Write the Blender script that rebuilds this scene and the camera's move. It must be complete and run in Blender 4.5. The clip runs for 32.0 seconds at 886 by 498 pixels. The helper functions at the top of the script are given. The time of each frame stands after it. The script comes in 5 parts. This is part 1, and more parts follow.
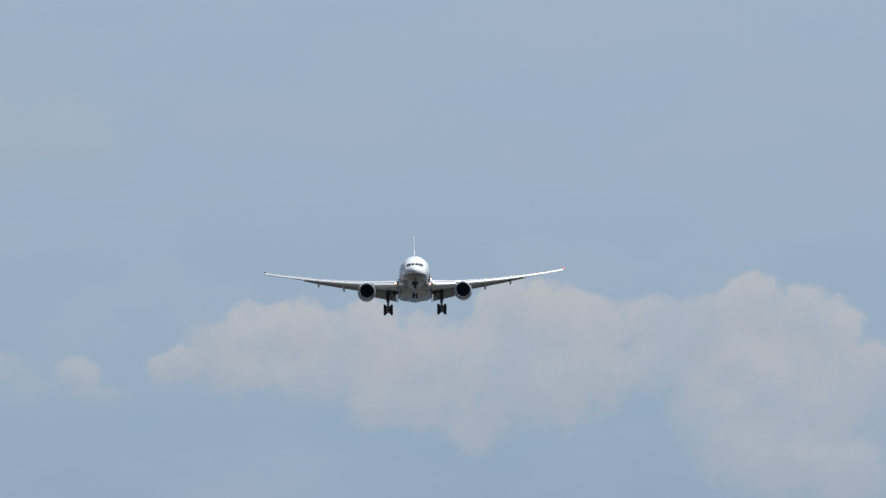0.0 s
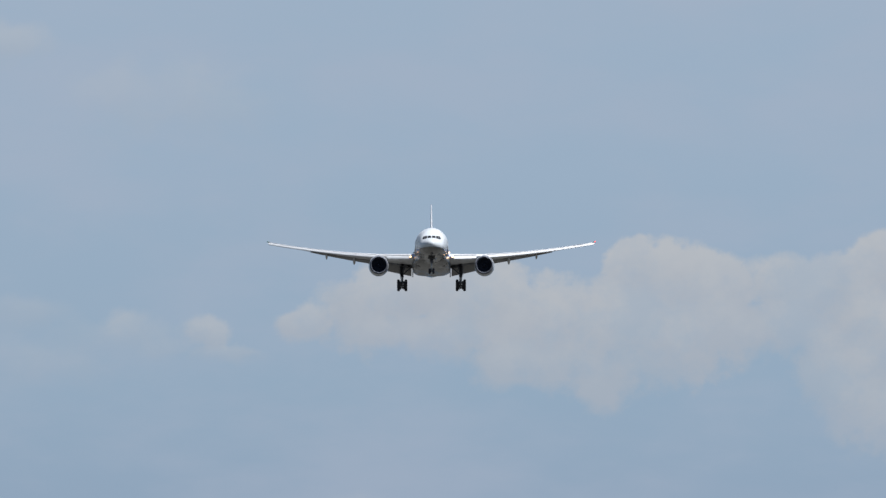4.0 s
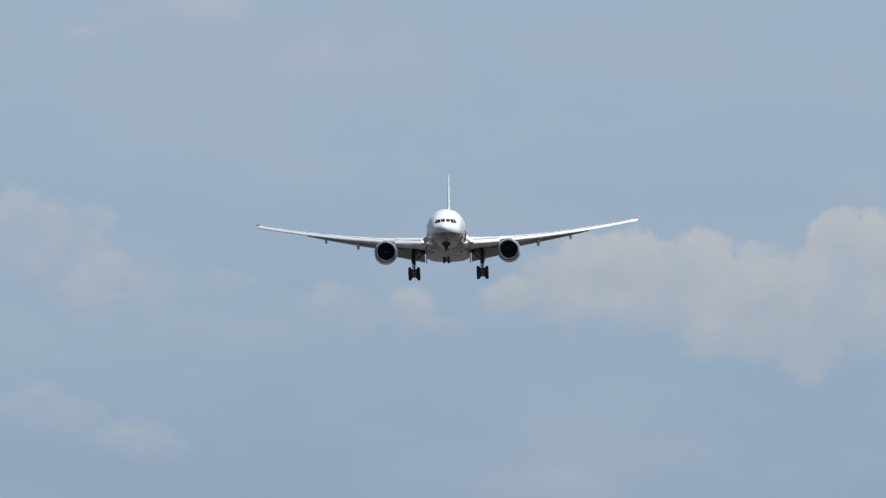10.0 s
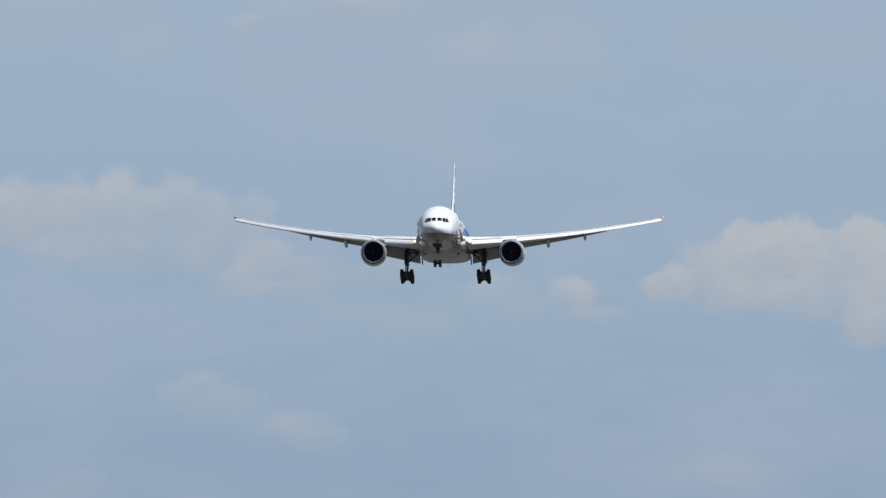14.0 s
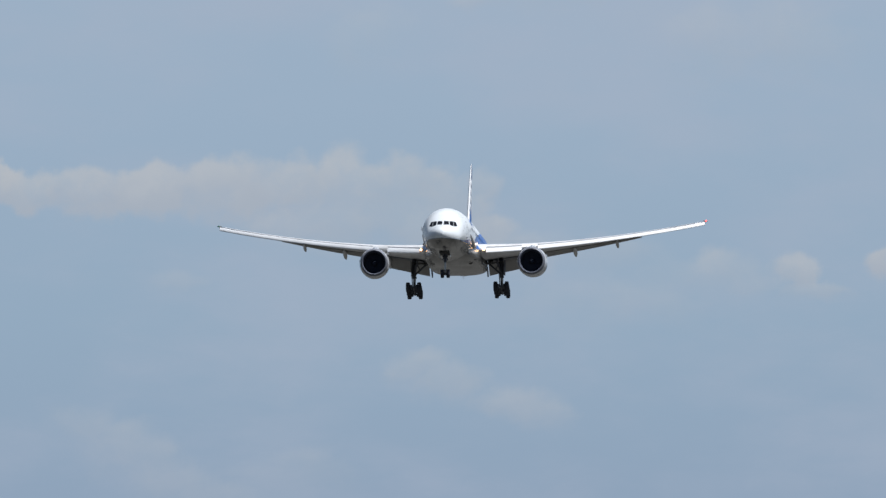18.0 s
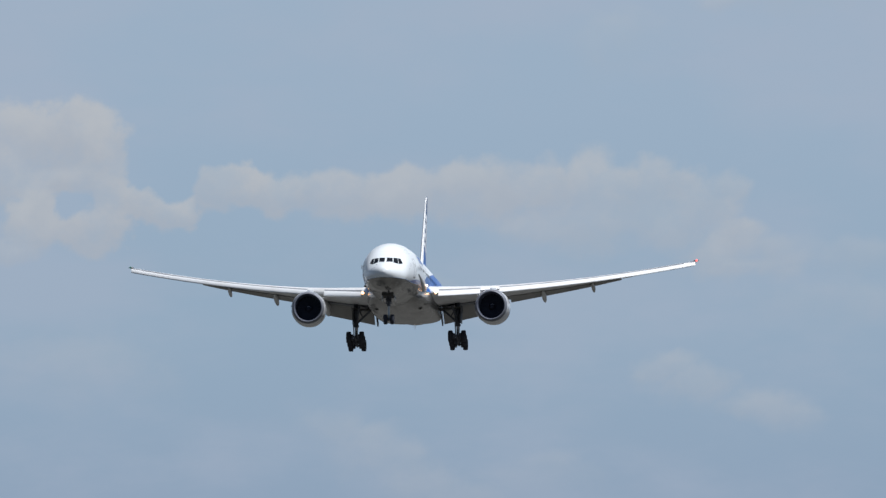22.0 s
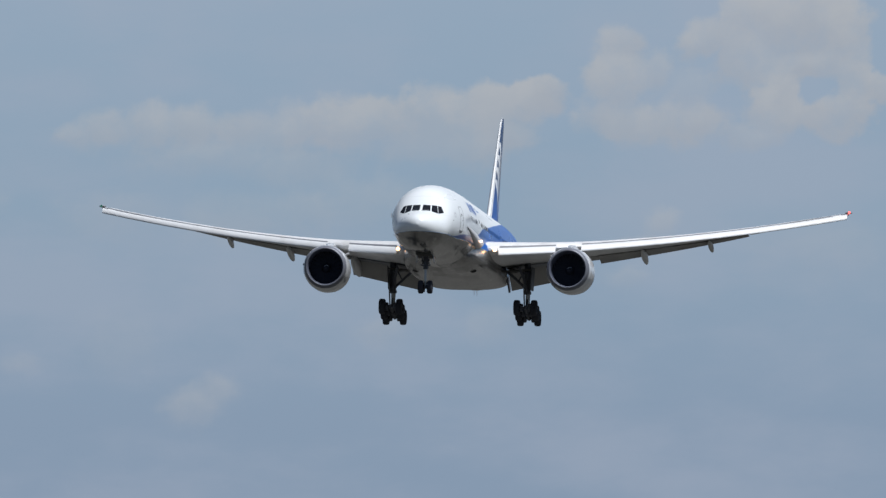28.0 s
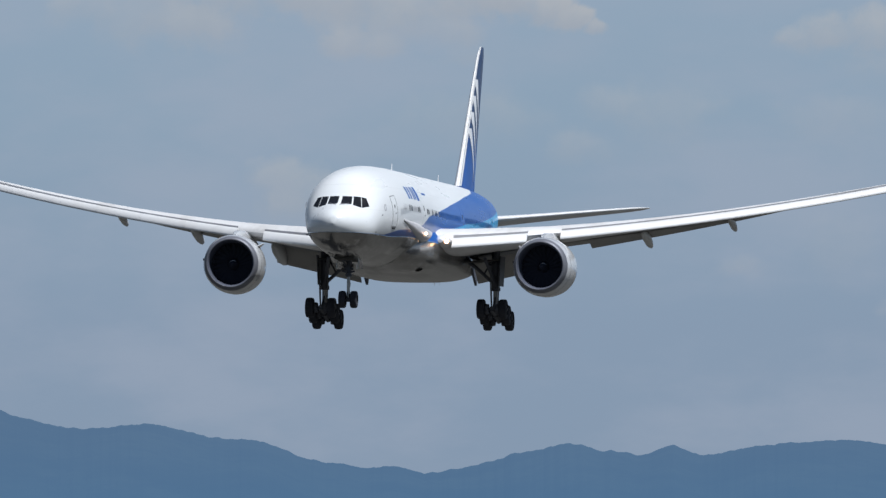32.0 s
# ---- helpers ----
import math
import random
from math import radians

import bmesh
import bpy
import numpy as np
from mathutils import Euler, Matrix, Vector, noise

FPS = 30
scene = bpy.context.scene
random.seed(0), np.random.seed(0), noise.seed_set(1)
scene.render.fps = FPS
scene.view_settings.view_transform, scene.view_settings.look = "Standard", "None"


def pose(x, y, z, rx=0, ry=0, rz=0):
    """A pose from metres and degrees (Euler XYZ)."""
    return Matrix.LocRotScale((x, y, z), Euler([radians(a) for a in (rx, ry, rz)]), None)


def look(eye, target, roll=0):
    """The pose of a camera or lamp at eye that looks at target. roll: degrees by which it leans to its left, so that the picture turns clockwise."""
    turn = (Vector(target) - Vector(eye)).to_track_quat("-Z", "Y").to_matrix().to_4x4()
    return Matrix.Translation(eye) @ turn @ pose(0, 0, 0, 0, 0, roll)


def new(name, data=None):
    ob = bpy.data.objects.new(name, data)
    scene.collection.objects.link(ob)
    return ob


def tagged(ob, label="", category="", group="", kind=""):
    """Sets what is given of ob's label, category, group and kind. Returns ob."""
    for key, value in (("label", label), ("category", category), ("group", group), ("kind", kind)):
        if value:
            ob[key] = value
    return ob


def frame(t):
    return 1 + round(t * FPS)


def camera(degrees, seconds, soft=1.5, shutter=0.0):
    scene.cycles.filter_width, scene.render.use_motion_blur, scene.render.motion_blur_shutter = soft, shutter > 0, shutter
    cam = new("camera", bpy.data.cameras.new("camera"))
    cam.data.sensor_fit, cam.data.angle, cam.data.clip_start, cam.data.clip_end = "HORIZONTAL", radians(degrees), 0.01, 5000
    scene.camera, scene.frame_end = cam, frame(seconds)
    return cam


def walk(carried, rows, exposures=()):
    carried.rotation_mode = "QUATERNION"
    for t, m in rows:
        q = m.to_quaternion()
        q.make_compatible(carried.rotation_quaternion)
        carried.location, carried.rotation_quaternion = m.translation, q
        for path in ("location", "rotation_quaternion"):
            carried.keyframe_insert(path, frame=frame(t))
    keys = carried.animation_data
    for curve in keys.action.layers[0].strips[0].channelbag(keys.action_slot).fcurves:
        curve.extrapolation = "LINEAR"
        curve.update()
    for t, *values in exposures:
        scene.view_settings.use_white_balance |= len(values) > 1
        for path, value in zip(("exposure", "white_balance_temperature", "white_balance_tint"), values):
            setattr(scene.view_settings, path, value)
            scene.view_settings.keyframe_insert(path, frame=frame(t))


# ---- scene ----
cam = camera(3.3, 32.0, soft=1.38)
EYE = (0.0, 0.0, 3.0)

# the viewer stands still and follows the aircraft by hand: seconds, tilt, pan
PAN = [
    (0.0, 92.6589, 3.9727),
    (0.2, 92.6728, 3.9937),
    (0.5, 92.6584, 4.0249),
    (0.7, 92.6051, 4.0946),
    (1.0, 92.5334, 4.1780),
    (1.2, 92.4876, 4.1978),
    (1.5, 92.4688, 4.2283),
    (1.7, 92.4691, 4.2312),
    (2.0, 92.4422, 4.2446),
    (2.2, 92.4222, 4.2715),
    (2.5, 92.4229, 4.2801),
    (2.7, 92.4276, 4.2995),
    (3.0, 92.4620, 4.3160),
    (3.2, 92.5122, 4.3253),
    (3.5, 92.5113, 4.3803),
    (4.0, 92.5038, 4.4534),
    (4.5, 92.4961, 4.5279),
    (5.0, 92.4883, 4.6036),
    (5.5, 92.4804, 4.6806),
    (5.7, 92.4508, 4.7111),
    (6.0, 92.4246, 4.7473),
    (6.2, 92.4209, 4.7643),
    (6.5, 92.4369, 4.7938),
    (6.7, 92.4601, 4.8217),
    (7.0, 92.4589, 4.8515),
    (7.2, 92.4543, 4.9161),
    (7.5, 92.4687, 4.9876),
    (7.7, 92.4993, 5.0161),
    (8.0, 92.5107, 5.0413),
    (8.2, 92.5058, 5.0562),
    (8.5, 92.5028, 5.0921),
    (8.7, 92.5011, 5.1085),
    (9.0, 92.4833, 5.1213),
    (9.2, 92.4693, 5.1218),
    (9.5, 92.3948, 5.1743),
    (9.7, 92.3903, 5.1914),
    (10.0, 92.3982, 5.2151),
    (10.2, 92.4070, 5.2429),
    (10.5, 92.4120, 5.2781),
    (10.7, 92.4088, 5.3350),
    (11.0, 92.4161, 5.4279),
    (11.2, 92.4145, 5.4728),
    (11.5, 92.4116, 5.5544),
    (11.7, 92.4561, 5.5714),
    (12.0, 92.4970, 5.6066),
    (12.2, 92.4919, 5.6267),
    (12.5, 92.4851, 5.6509),
    (12.7, 92.4267, 5.6768),
    (13.0, 92.3984, 5.7046),
    (13.2, 92.3904, 5.6909),
    (13.5, 92.3709, 5.7207),
    (14.0, 92.3559, 5.8148),
    (14.5, 92.3407, 5.9117),
    (15.0, 92.3251, 6.0115),
    (15.5, 92.3091, 6.1143),
    (15.7, 92.3149, 6.1714),
    (16.0, 92.3281, 6.2301),
    (16.2, 92.2789, 6.3131),
    (16.5, 92.2599, 6.4453),
    (16.7, 92.2331, 6.5040),
    (17.0, 92.2646, 6.5066),
    (17.2, 92.2846, 6.5150),
    (17.5, 92.2585, 6.5787),
    (17.7, 92.2626, 6.6124),
    (18.0, 92.2708, 6.6527),
    (18.2, 92.2662, 6.6965),
    (18.5, 92.2746, 6.7549),
    (18.7, 92.2177, 6.9135),
    (18.8, 92.1273, 7.0680),
    (19.0, 92.1301, 7.1592),
    (19.2, 92.1740, 7.1736),
    (19.5, 92.2280, 7.2092),
    (19.7, 92.2066, 7.2774),
    (20.0, 92.1497, 7.3285),
    (20.2, 92.0439, 7.4088),
    (20.5, 92.0152, 7.4939),
    (20.7, 92.0077, 7.5484),
    (21.0, 92.1930, 7.5093),
    (21.2, 92.2323, 7.5188),
    (21.5, 92.2605, 7.5503),
    (21.7, 92.2772, 7.5492),
    (22.0, 92.2804, 7.5807),
    (22.2, 92.2161, 7.6329),
    (22.5, 92.1590, 7.7299),
    (22.7, 92.1483, 7.8019),
    (23.0, 92.1036, 8.0609),
    (23.2, 92.0889, 8.2004),
    (23.5, 92.0687, 8.3094),
    (23.7, 92.0627, 8.3890),
    (24.0, 92.0420, 8.5104),
    (24.2, 91.9383, 8.5927),
    (24.4, 91.9175, 8.6878),
    (24.5, 91.9448, 8.7353),
    (24.7, 91.9758, 8.8101),
    (25.0, 91.9894, 8.9496),
    (25.2, 92.0403, 9.0162),
    (25.5, 92.0262, 9.1265),
    (25.7, 91.9900, 9.2044),
    (26.0, 91.9529, 9.3301),
    (26.2, 91.9452, 9.4165),
    (26.5, 91.9281, 9.5703),
    (27.0, 91.9042, 9.8186),
    (27.5, 91.8788, 10.0799),
    (28.0, 91.8519, 10.3554),
    (28.5, 91.8233, 10.6463),
    (28.7, 91.8026, 10.7549),
    (29.0, 91.7474, 10.9231),
    (29.2, 91.7209, 11.0788),
    (29.5, 91.6964, 11.2537),
    (29.7, 91.6950, 11.3711),
    (30.0, 91.6702, 11.6572),
    (30.2, 91.6556, 11.8588),
    (30.5, 91.6287, 12.0545),
    (30.7, 91.6162, 12.1747),
    (31.0, 91.5798, 12.3490),
    (31.2, 91.5111, 12.5093),
    (31.5, 91.5133, 12.6952),
    (31.7, 91.5121, 12.8233),
    (32.0, 91.4894, 13.0423),
]
walk(cam, [(t, pose(*EYE, tilt, 0, pan)) for t, tilt, pan in PAN], [(0.0, 0.02), (18.0, 0.03), (22.6, 0.02), (23.4, -0.1), (27.0, -0.13), (32.0, -0.12)])

# ---------------------------------------------------------------- world, sun
EYE_Z = 3.0
SUN_AZ, SUN_EL = 68.0, 63.0      # degrees: azimuth from -Y (behind the viewer) towards +X, elevation


def sun_way():
    a, e = radians(SUN_AZ), radians(SUN_EL)
    return Vector((math.sin(a) * math.cos(e), -math.cos(a) * math.cos(e), math.sin(e)))


world = bpy.data.worlds.new("sky")
scene.world = world
world.use_nodes = True
sky = world.node_tree.nodes.new("ShaderNodeTexSky")
sky.sky_type, sky.sun_disc = "NISHITA", False
sky.sun_elevation, sky.sun_rotation = radians(SUN_EL), radians(180.0 - SUN_AZ)
sky.air_density, sky.dust_density, sky.ozone_density = 1.0, 1.0, 2.0
world.node_tree.nodes["Background"].inputs["Strength"].default_value = 0.058
world.node_tree.links.new(sky.outputs["Color"], world.node_tree.nodes["Background"].inputs["Color"])

sun = new("sun", bpy.data.lights.new("sun", "SUN"))
sun.data.energy, sun.data.angle, sun.data.color = 5.4, radians(0.5), (0.985, 0.99, 1.0)
sun.matrix_world = look(sun_way() * 100, (0, 0, 0))


# ---------------------------------------------------------------- materials
class Nodes:
    """A small helper to wire node trees."""

    def __init__(self, name):
        self.mat = bpy.data.materials.new(name)
        self.mat.use_nodes = True
        self.tree = self.mat.node_tree
        self.tree.nodes.clear()
        self.out = self.tree.nodes.new("ShaderNodeOutputMaterial")

    def node(self, kind):
        return self.tree.nodes.new(kind)

    def link(self, a, b):
        self.tree.links.new(a, b)

    def math(self, op, a, b=0.0, c=0.0, clamp=False):
        n = self.node("ShaderNodeMath")
        n.operation, n.use_clamp = op, clamp
        for i, v in enumerate((a, b, c)):
            if isinstance(v, (int, float)):
                n.inputs[i].default_value = v
            else:
                self.link(v, n.inputs[i])
        return n.outputs[0]

    def mix(self, factor, a, b):
        n = self.node("ShaderNodeMix")
        n.data_type = "RGBA"
        for i, v in ((0, factor), (6, a), (7, b)):
            if isinstance(v, (int, float)):
                n.inputs[i].default_value = v
            elif isinstance(v, tuple):
                n.inputs[i].default_value = (*v, 1.0) if len(v) == 3 else v
            else:
                self.link(v, n.inputs[i])
        return n.outputs[2]

    def smooth(self, v, lo, hi, to_lo=0.0, to_hi=1.0):
        n = self.node("ShaderNodeMapRange")
        n.interpolation_type = "SMOOTHSTEP"
        self.link(v, n.inputs[0])
        for i, x in ((1, lo), (2, hi), (3, to_lo), (4, to_hi)):
            n.inputs[i].default_value = x
        return n.outputs[0]

    def noise(self, vec, scale, detail=4.0, rough=0.55):
        n = self.node("ShaderNodeTexNoise")
        n.inputs["Scale"].default_value, n.inputs["Detail"].default_value, n.inputs["Roughness"].default_value = scale, detail, rough
        self.link(vec, n.inputs["Vector"])
        return n.outputs["Fac"]

    def coords(self):
        return self.node("ShaderNodeTexCoord").outputs["Object"]

    def scaled(self, vec, sx, sy, sz, dx=0.0, dy=0.0, dz=0.0):
        n = self.node("ShaderNodeMapping")
        n.inputs["Scale"].default_value, n.inputs["Location"].default_value = (sx, sy, sz), (dx, dy, dz)
        self.link(vec, n.inputs["Vector"])
        return n.outputs[0]

    def surface(self, color, rough=0.5, metal=0.0, coat=0.0, bump=None, depth=0.01, spec=0.5, normal=None):
        b = self.node("ShaderNodeBsdfPrincipled")
        for key, v in (("Base Color", color), ("Roughness", rough), ("Metallic", metal), ("Coat Weight", coat), ("Specular IOR Level", spec)):
            if isinstance(v, (int, float)):
                b.inputs[key].default_value = v
            elif isinstance(v, tuple):
                b.inputs[key].default_value = (*v, 1.0)
            else:
                self.link(v, b.inputs[key])
        b.inputs["Coat Roughness"].default_value = 0.06
        if bump is not None:
            n = self.node("ShaderNodeBump")
            n.inputs["Strength"].default_value, n.inputs["Distance"].default_value = 0.5, depth
            self.link(bump, n.inputs["Height"])
            if normal is not None:
                self.link(normal, n.inputs["Normal"])
            self.link(n.outputs[0], b.inputs["Normal"])
        self.link(b.outputs[0], self.out.inputs[0])
        return self.mat


def worn(name, color, dirt, amount, rough, metal=0.0, coat=0.0, scale=0.6, streak=0.15, spec=0.5):
    """Paint or metal with soft stains drawn out along the airflow, and fine speckle."""
    n = Nodes(name)
    p = n.coords()
    stain = n.noise(n.scaled(p, scale, scale * streak, scale), 1.0, 5.0)
    fine = n.noise(p, 9.0, 3.0)
    m = n.math("ADD", n.smooth(stain, 0.45, 0.75), n.math("MULTIPLY", n.smooth(fine, 0.5, 0.8), 0.35))
    c = n.mix(n.math("MULTIPLY", m, amount, clamp=True), color, dirt)
    r = n.math("ADD", rough, n.math("MULTIPLY", stain, 0.15))
    return n.surface(c, r, metal, coat, stain, 0.004, spec)


def plain_glow(name, color, strength):
    n = Nodes(name)
    e = n.node("ShaderNodeEmission")
    e.inputs[0].default_value, e.inputs[1].default_value = (*color, 1.0), strength
    n.link(e.outputs[0], n.out.inputs[0])
    return n.mat


WHITE, TRITON, PALE_BLUE, BELLY = (0.67, 0.705, 0.73), (0.002, 0.085, 0.35), (0.035, 0.32, 0.62), (0.23, 0.228, 0.222)


def livery(name, dark_top, pale_top, belly_top, dull=0.0, coat=0.08):
    """White crown, dark blue sweep with a paler blue band under it, bare grey belly; lengths along the body in Y, heights in Z."""
    n = Nodes(name)
    p = n.coords()
    sep = n.node("ShaderNodeSeparateXYZ")
    n.link(p, sep.inputs[0])
    along = n.math("DIVIDE", n.math("SUBTRACT", 30.0, sep.outputs[1]), 64.0)
    z = sep.outputs[2]

    def edge(stops):
        ramp = n.node("ShaderNodeValToRGB")
        ramp.color_ramp.interpolation = "LINEAR"
        for i, (s, h) in enumerate(stops):
            e = ramp.color_ramp.elements[i] if i < 2 else ramp.color_ramp.elements.new(s / 64.0)
            e.position = s / 64.0
            v = (h + 4.0) / 8.0
            e.color = (v, v, v, 1.0)
        n.link(along, ramp.inputs[0])
        rgb = n.node("ShaderNodeSeparateColor")
        n.link(ramp.outputs[0], rgb.inputs[0])
        h = n.math("SUBTRACT", n.math("MULTIPLY", rgb.outputs[0], 8.0), 4.0)
        return n.smooth(n.math("SUBTRACT", z, h), -0.02, 0.02)

    above_dark, above_pale, above_belly = edge(dark_top), edge(pale_top), edge(belly_top)
    stain = n.noise(n.scaled(p, 0.9, 0.13, 0.9), 1.0, 5.0)
    spots = n.noise(p, 2.3, 4.0)
    panel = n.node("ShaderNodeTexBrick")
    panel.inputs["Scale"].default_value, panel.inputs["Mortar Size"].default_value = 1.0, 0.012
    panel.inputs["Brick Width"].default_value, panel.inputs["Row Height"].default_value = 5.2, 1.55
    turned = n.node("ShaderNodeCombineXYZ")
    n.link(sep.outputs[1], turned.inputs[0])
    n.link(z, turned.inputs[1])
    n.link(turned.outputs[0], panel.inputs["Vector"])
    seams = n.math("MULTIPLY", panel.outputs["Fac"], 0.16)
    white = n.mix(n.math("MULTIPLY", n.smooth(stain, 0.5, 0.8), 0.10), WHITE, (0.66, 0.65, 0.62))
    belly = n.mix(n.math("MULTIPLY", n.smooth(stain, 0.42, 0.62), 0.4), BELLY, (0.17, 0.165, 0.155))
    around = n.math("MULTIPLY", n.math("ARCTAN2", sep.outputs[0], n.math("MULTIPLY", z, -1.0)), 3.1)
    sheet_at = n.node("ShaderNodeCombineXYZ")
    n.link(sep.outputs[1], sheet_at.inputs[0])
    n.link(around, sheet_at.inputs[1])
    sheets = n.node("ShaderNodeTexBrick")
    for key, v in (("Scale", 1.0), ("Mortar Size", 0.012), ("Brick Width", 2.3), ("Row Height", 0.95), ("Bias", 0.0)):
        sheets.inputs[key].default_value = v
    sheets.inputs["Color1"].default_value, sheets.inputs["Color2"].default_value, sheets.inputs["Mortar"].default_value = (0.0, 0.0, 0.0, 1.0), (1.0, 1.0, 1.0, 1.0), (0.1, 0.1, 0.1, 1.0)
    n.link(sheet_at.outputs[0], sheets.inputs["Vector"])
    tint = n.node("ShaderNodeSeparateColor")
    n.link(sheets.outputs["Color"], tint.inputs[0])
    # tone per sheet imitates the uneven reflections of polished metal
    belly = n.mix(n.math("MULTIPLY", tint.outputs[0], 0.85), belly, (0.38, 0.375, 0.365))
    # each metal sheet lies at a slightly different angle
    lean = n.node("ShaderNodeCombineXYZ")
    for axis, k in enumerate((1.0, 7.3, 17.9)):
        n.link(n.math("MULTIPLY", n.math("SUBTRACT", n.math("FRACT", n.math("MULTIPLY", tint.outputs[0], k)), 0.5), n.math("MULTIPLY_ADD", above_belly, -0.16, 0.16)), lean.inputs[axis])
    facing = n.node("ShaderNodeNewGeometry")
    tilted = n.node("ShaderNodeVectorMath")
    n.link(facing.outputs["Normal"], tilted.inputs[0])
    n.link(lean.outputs[0], tilted.inputs[1])
    unit = n.node("ShaderNodeVectorMath")
    unit.operation = "NORMALIZE"
    n.link(tilted.outputs[0], unit.inputs[0])
    # pale spots paint bright reflections into the belly colour
    belly = n.mix(n.math("MULTIPLY", n.smooth(spots, 0.57, 0.62), 0.55), belly, (0.58, 0.58, 0.58))
    pale = n.mix(above_belly, belly, PALE_BLUE)
    dark = n.mix(above_pale, pale, TRITON)
    color = n.mix(above_dark, dark, white)
    color = n.mix(seams, color, (0.15, 0.16, 0.18))
    rough = n.math("ADD", n.math("MULTIPLY_ADD", above_belly, 0.13, 0.09 + dull), n.math("MULTIPLY", stain, 0.14))
    metal = n.math("MULTIPLY", n.math("SUBTRACT", 1.0, above_belly), 0.75)
    wave = n.math("MULTIPLY", n.math("ADD", n.noise(n.scaled(p, 0.6, 0.09, 0.6), 1.0, 0.8), n.math("MULTIPLY", spots, 0.012)), n.math("MULTIPLY_ADD", above_belly, -3.2, 3.4))
    return n.surface(color, rough, metal, coat, wave, 0.05, 0.3, unit.outputs[0])


def fin_paint():
    """Navy paint that turns to the body's brighter blue near the foot of the fin."""
    n = Nodes("navy_fin_paint")
    p = n.coords()
    sep = n.node("ShaderNodeSeparateXYZ")
    n.link(p, sep.inputs[0])
    stain = n.noise(n.scaled(p, 0.8, 0.2, 0.8), 1.0, 5.0)
    c = n.mix(n.smooth(sep.outputs[2], 4.6, 7.6), TRITON, (0.010, 0.040, 0.125))
    c = n.mix(n.math("MULTIPLY", n.smooth(stain, 0.45, 0.75), 0.25), c, (0.02, 0.05, 0.15))
    return n.surface(c, n.math("MULTIPLY_ADD", stain, 0.15, 0.3), spec=0.25)


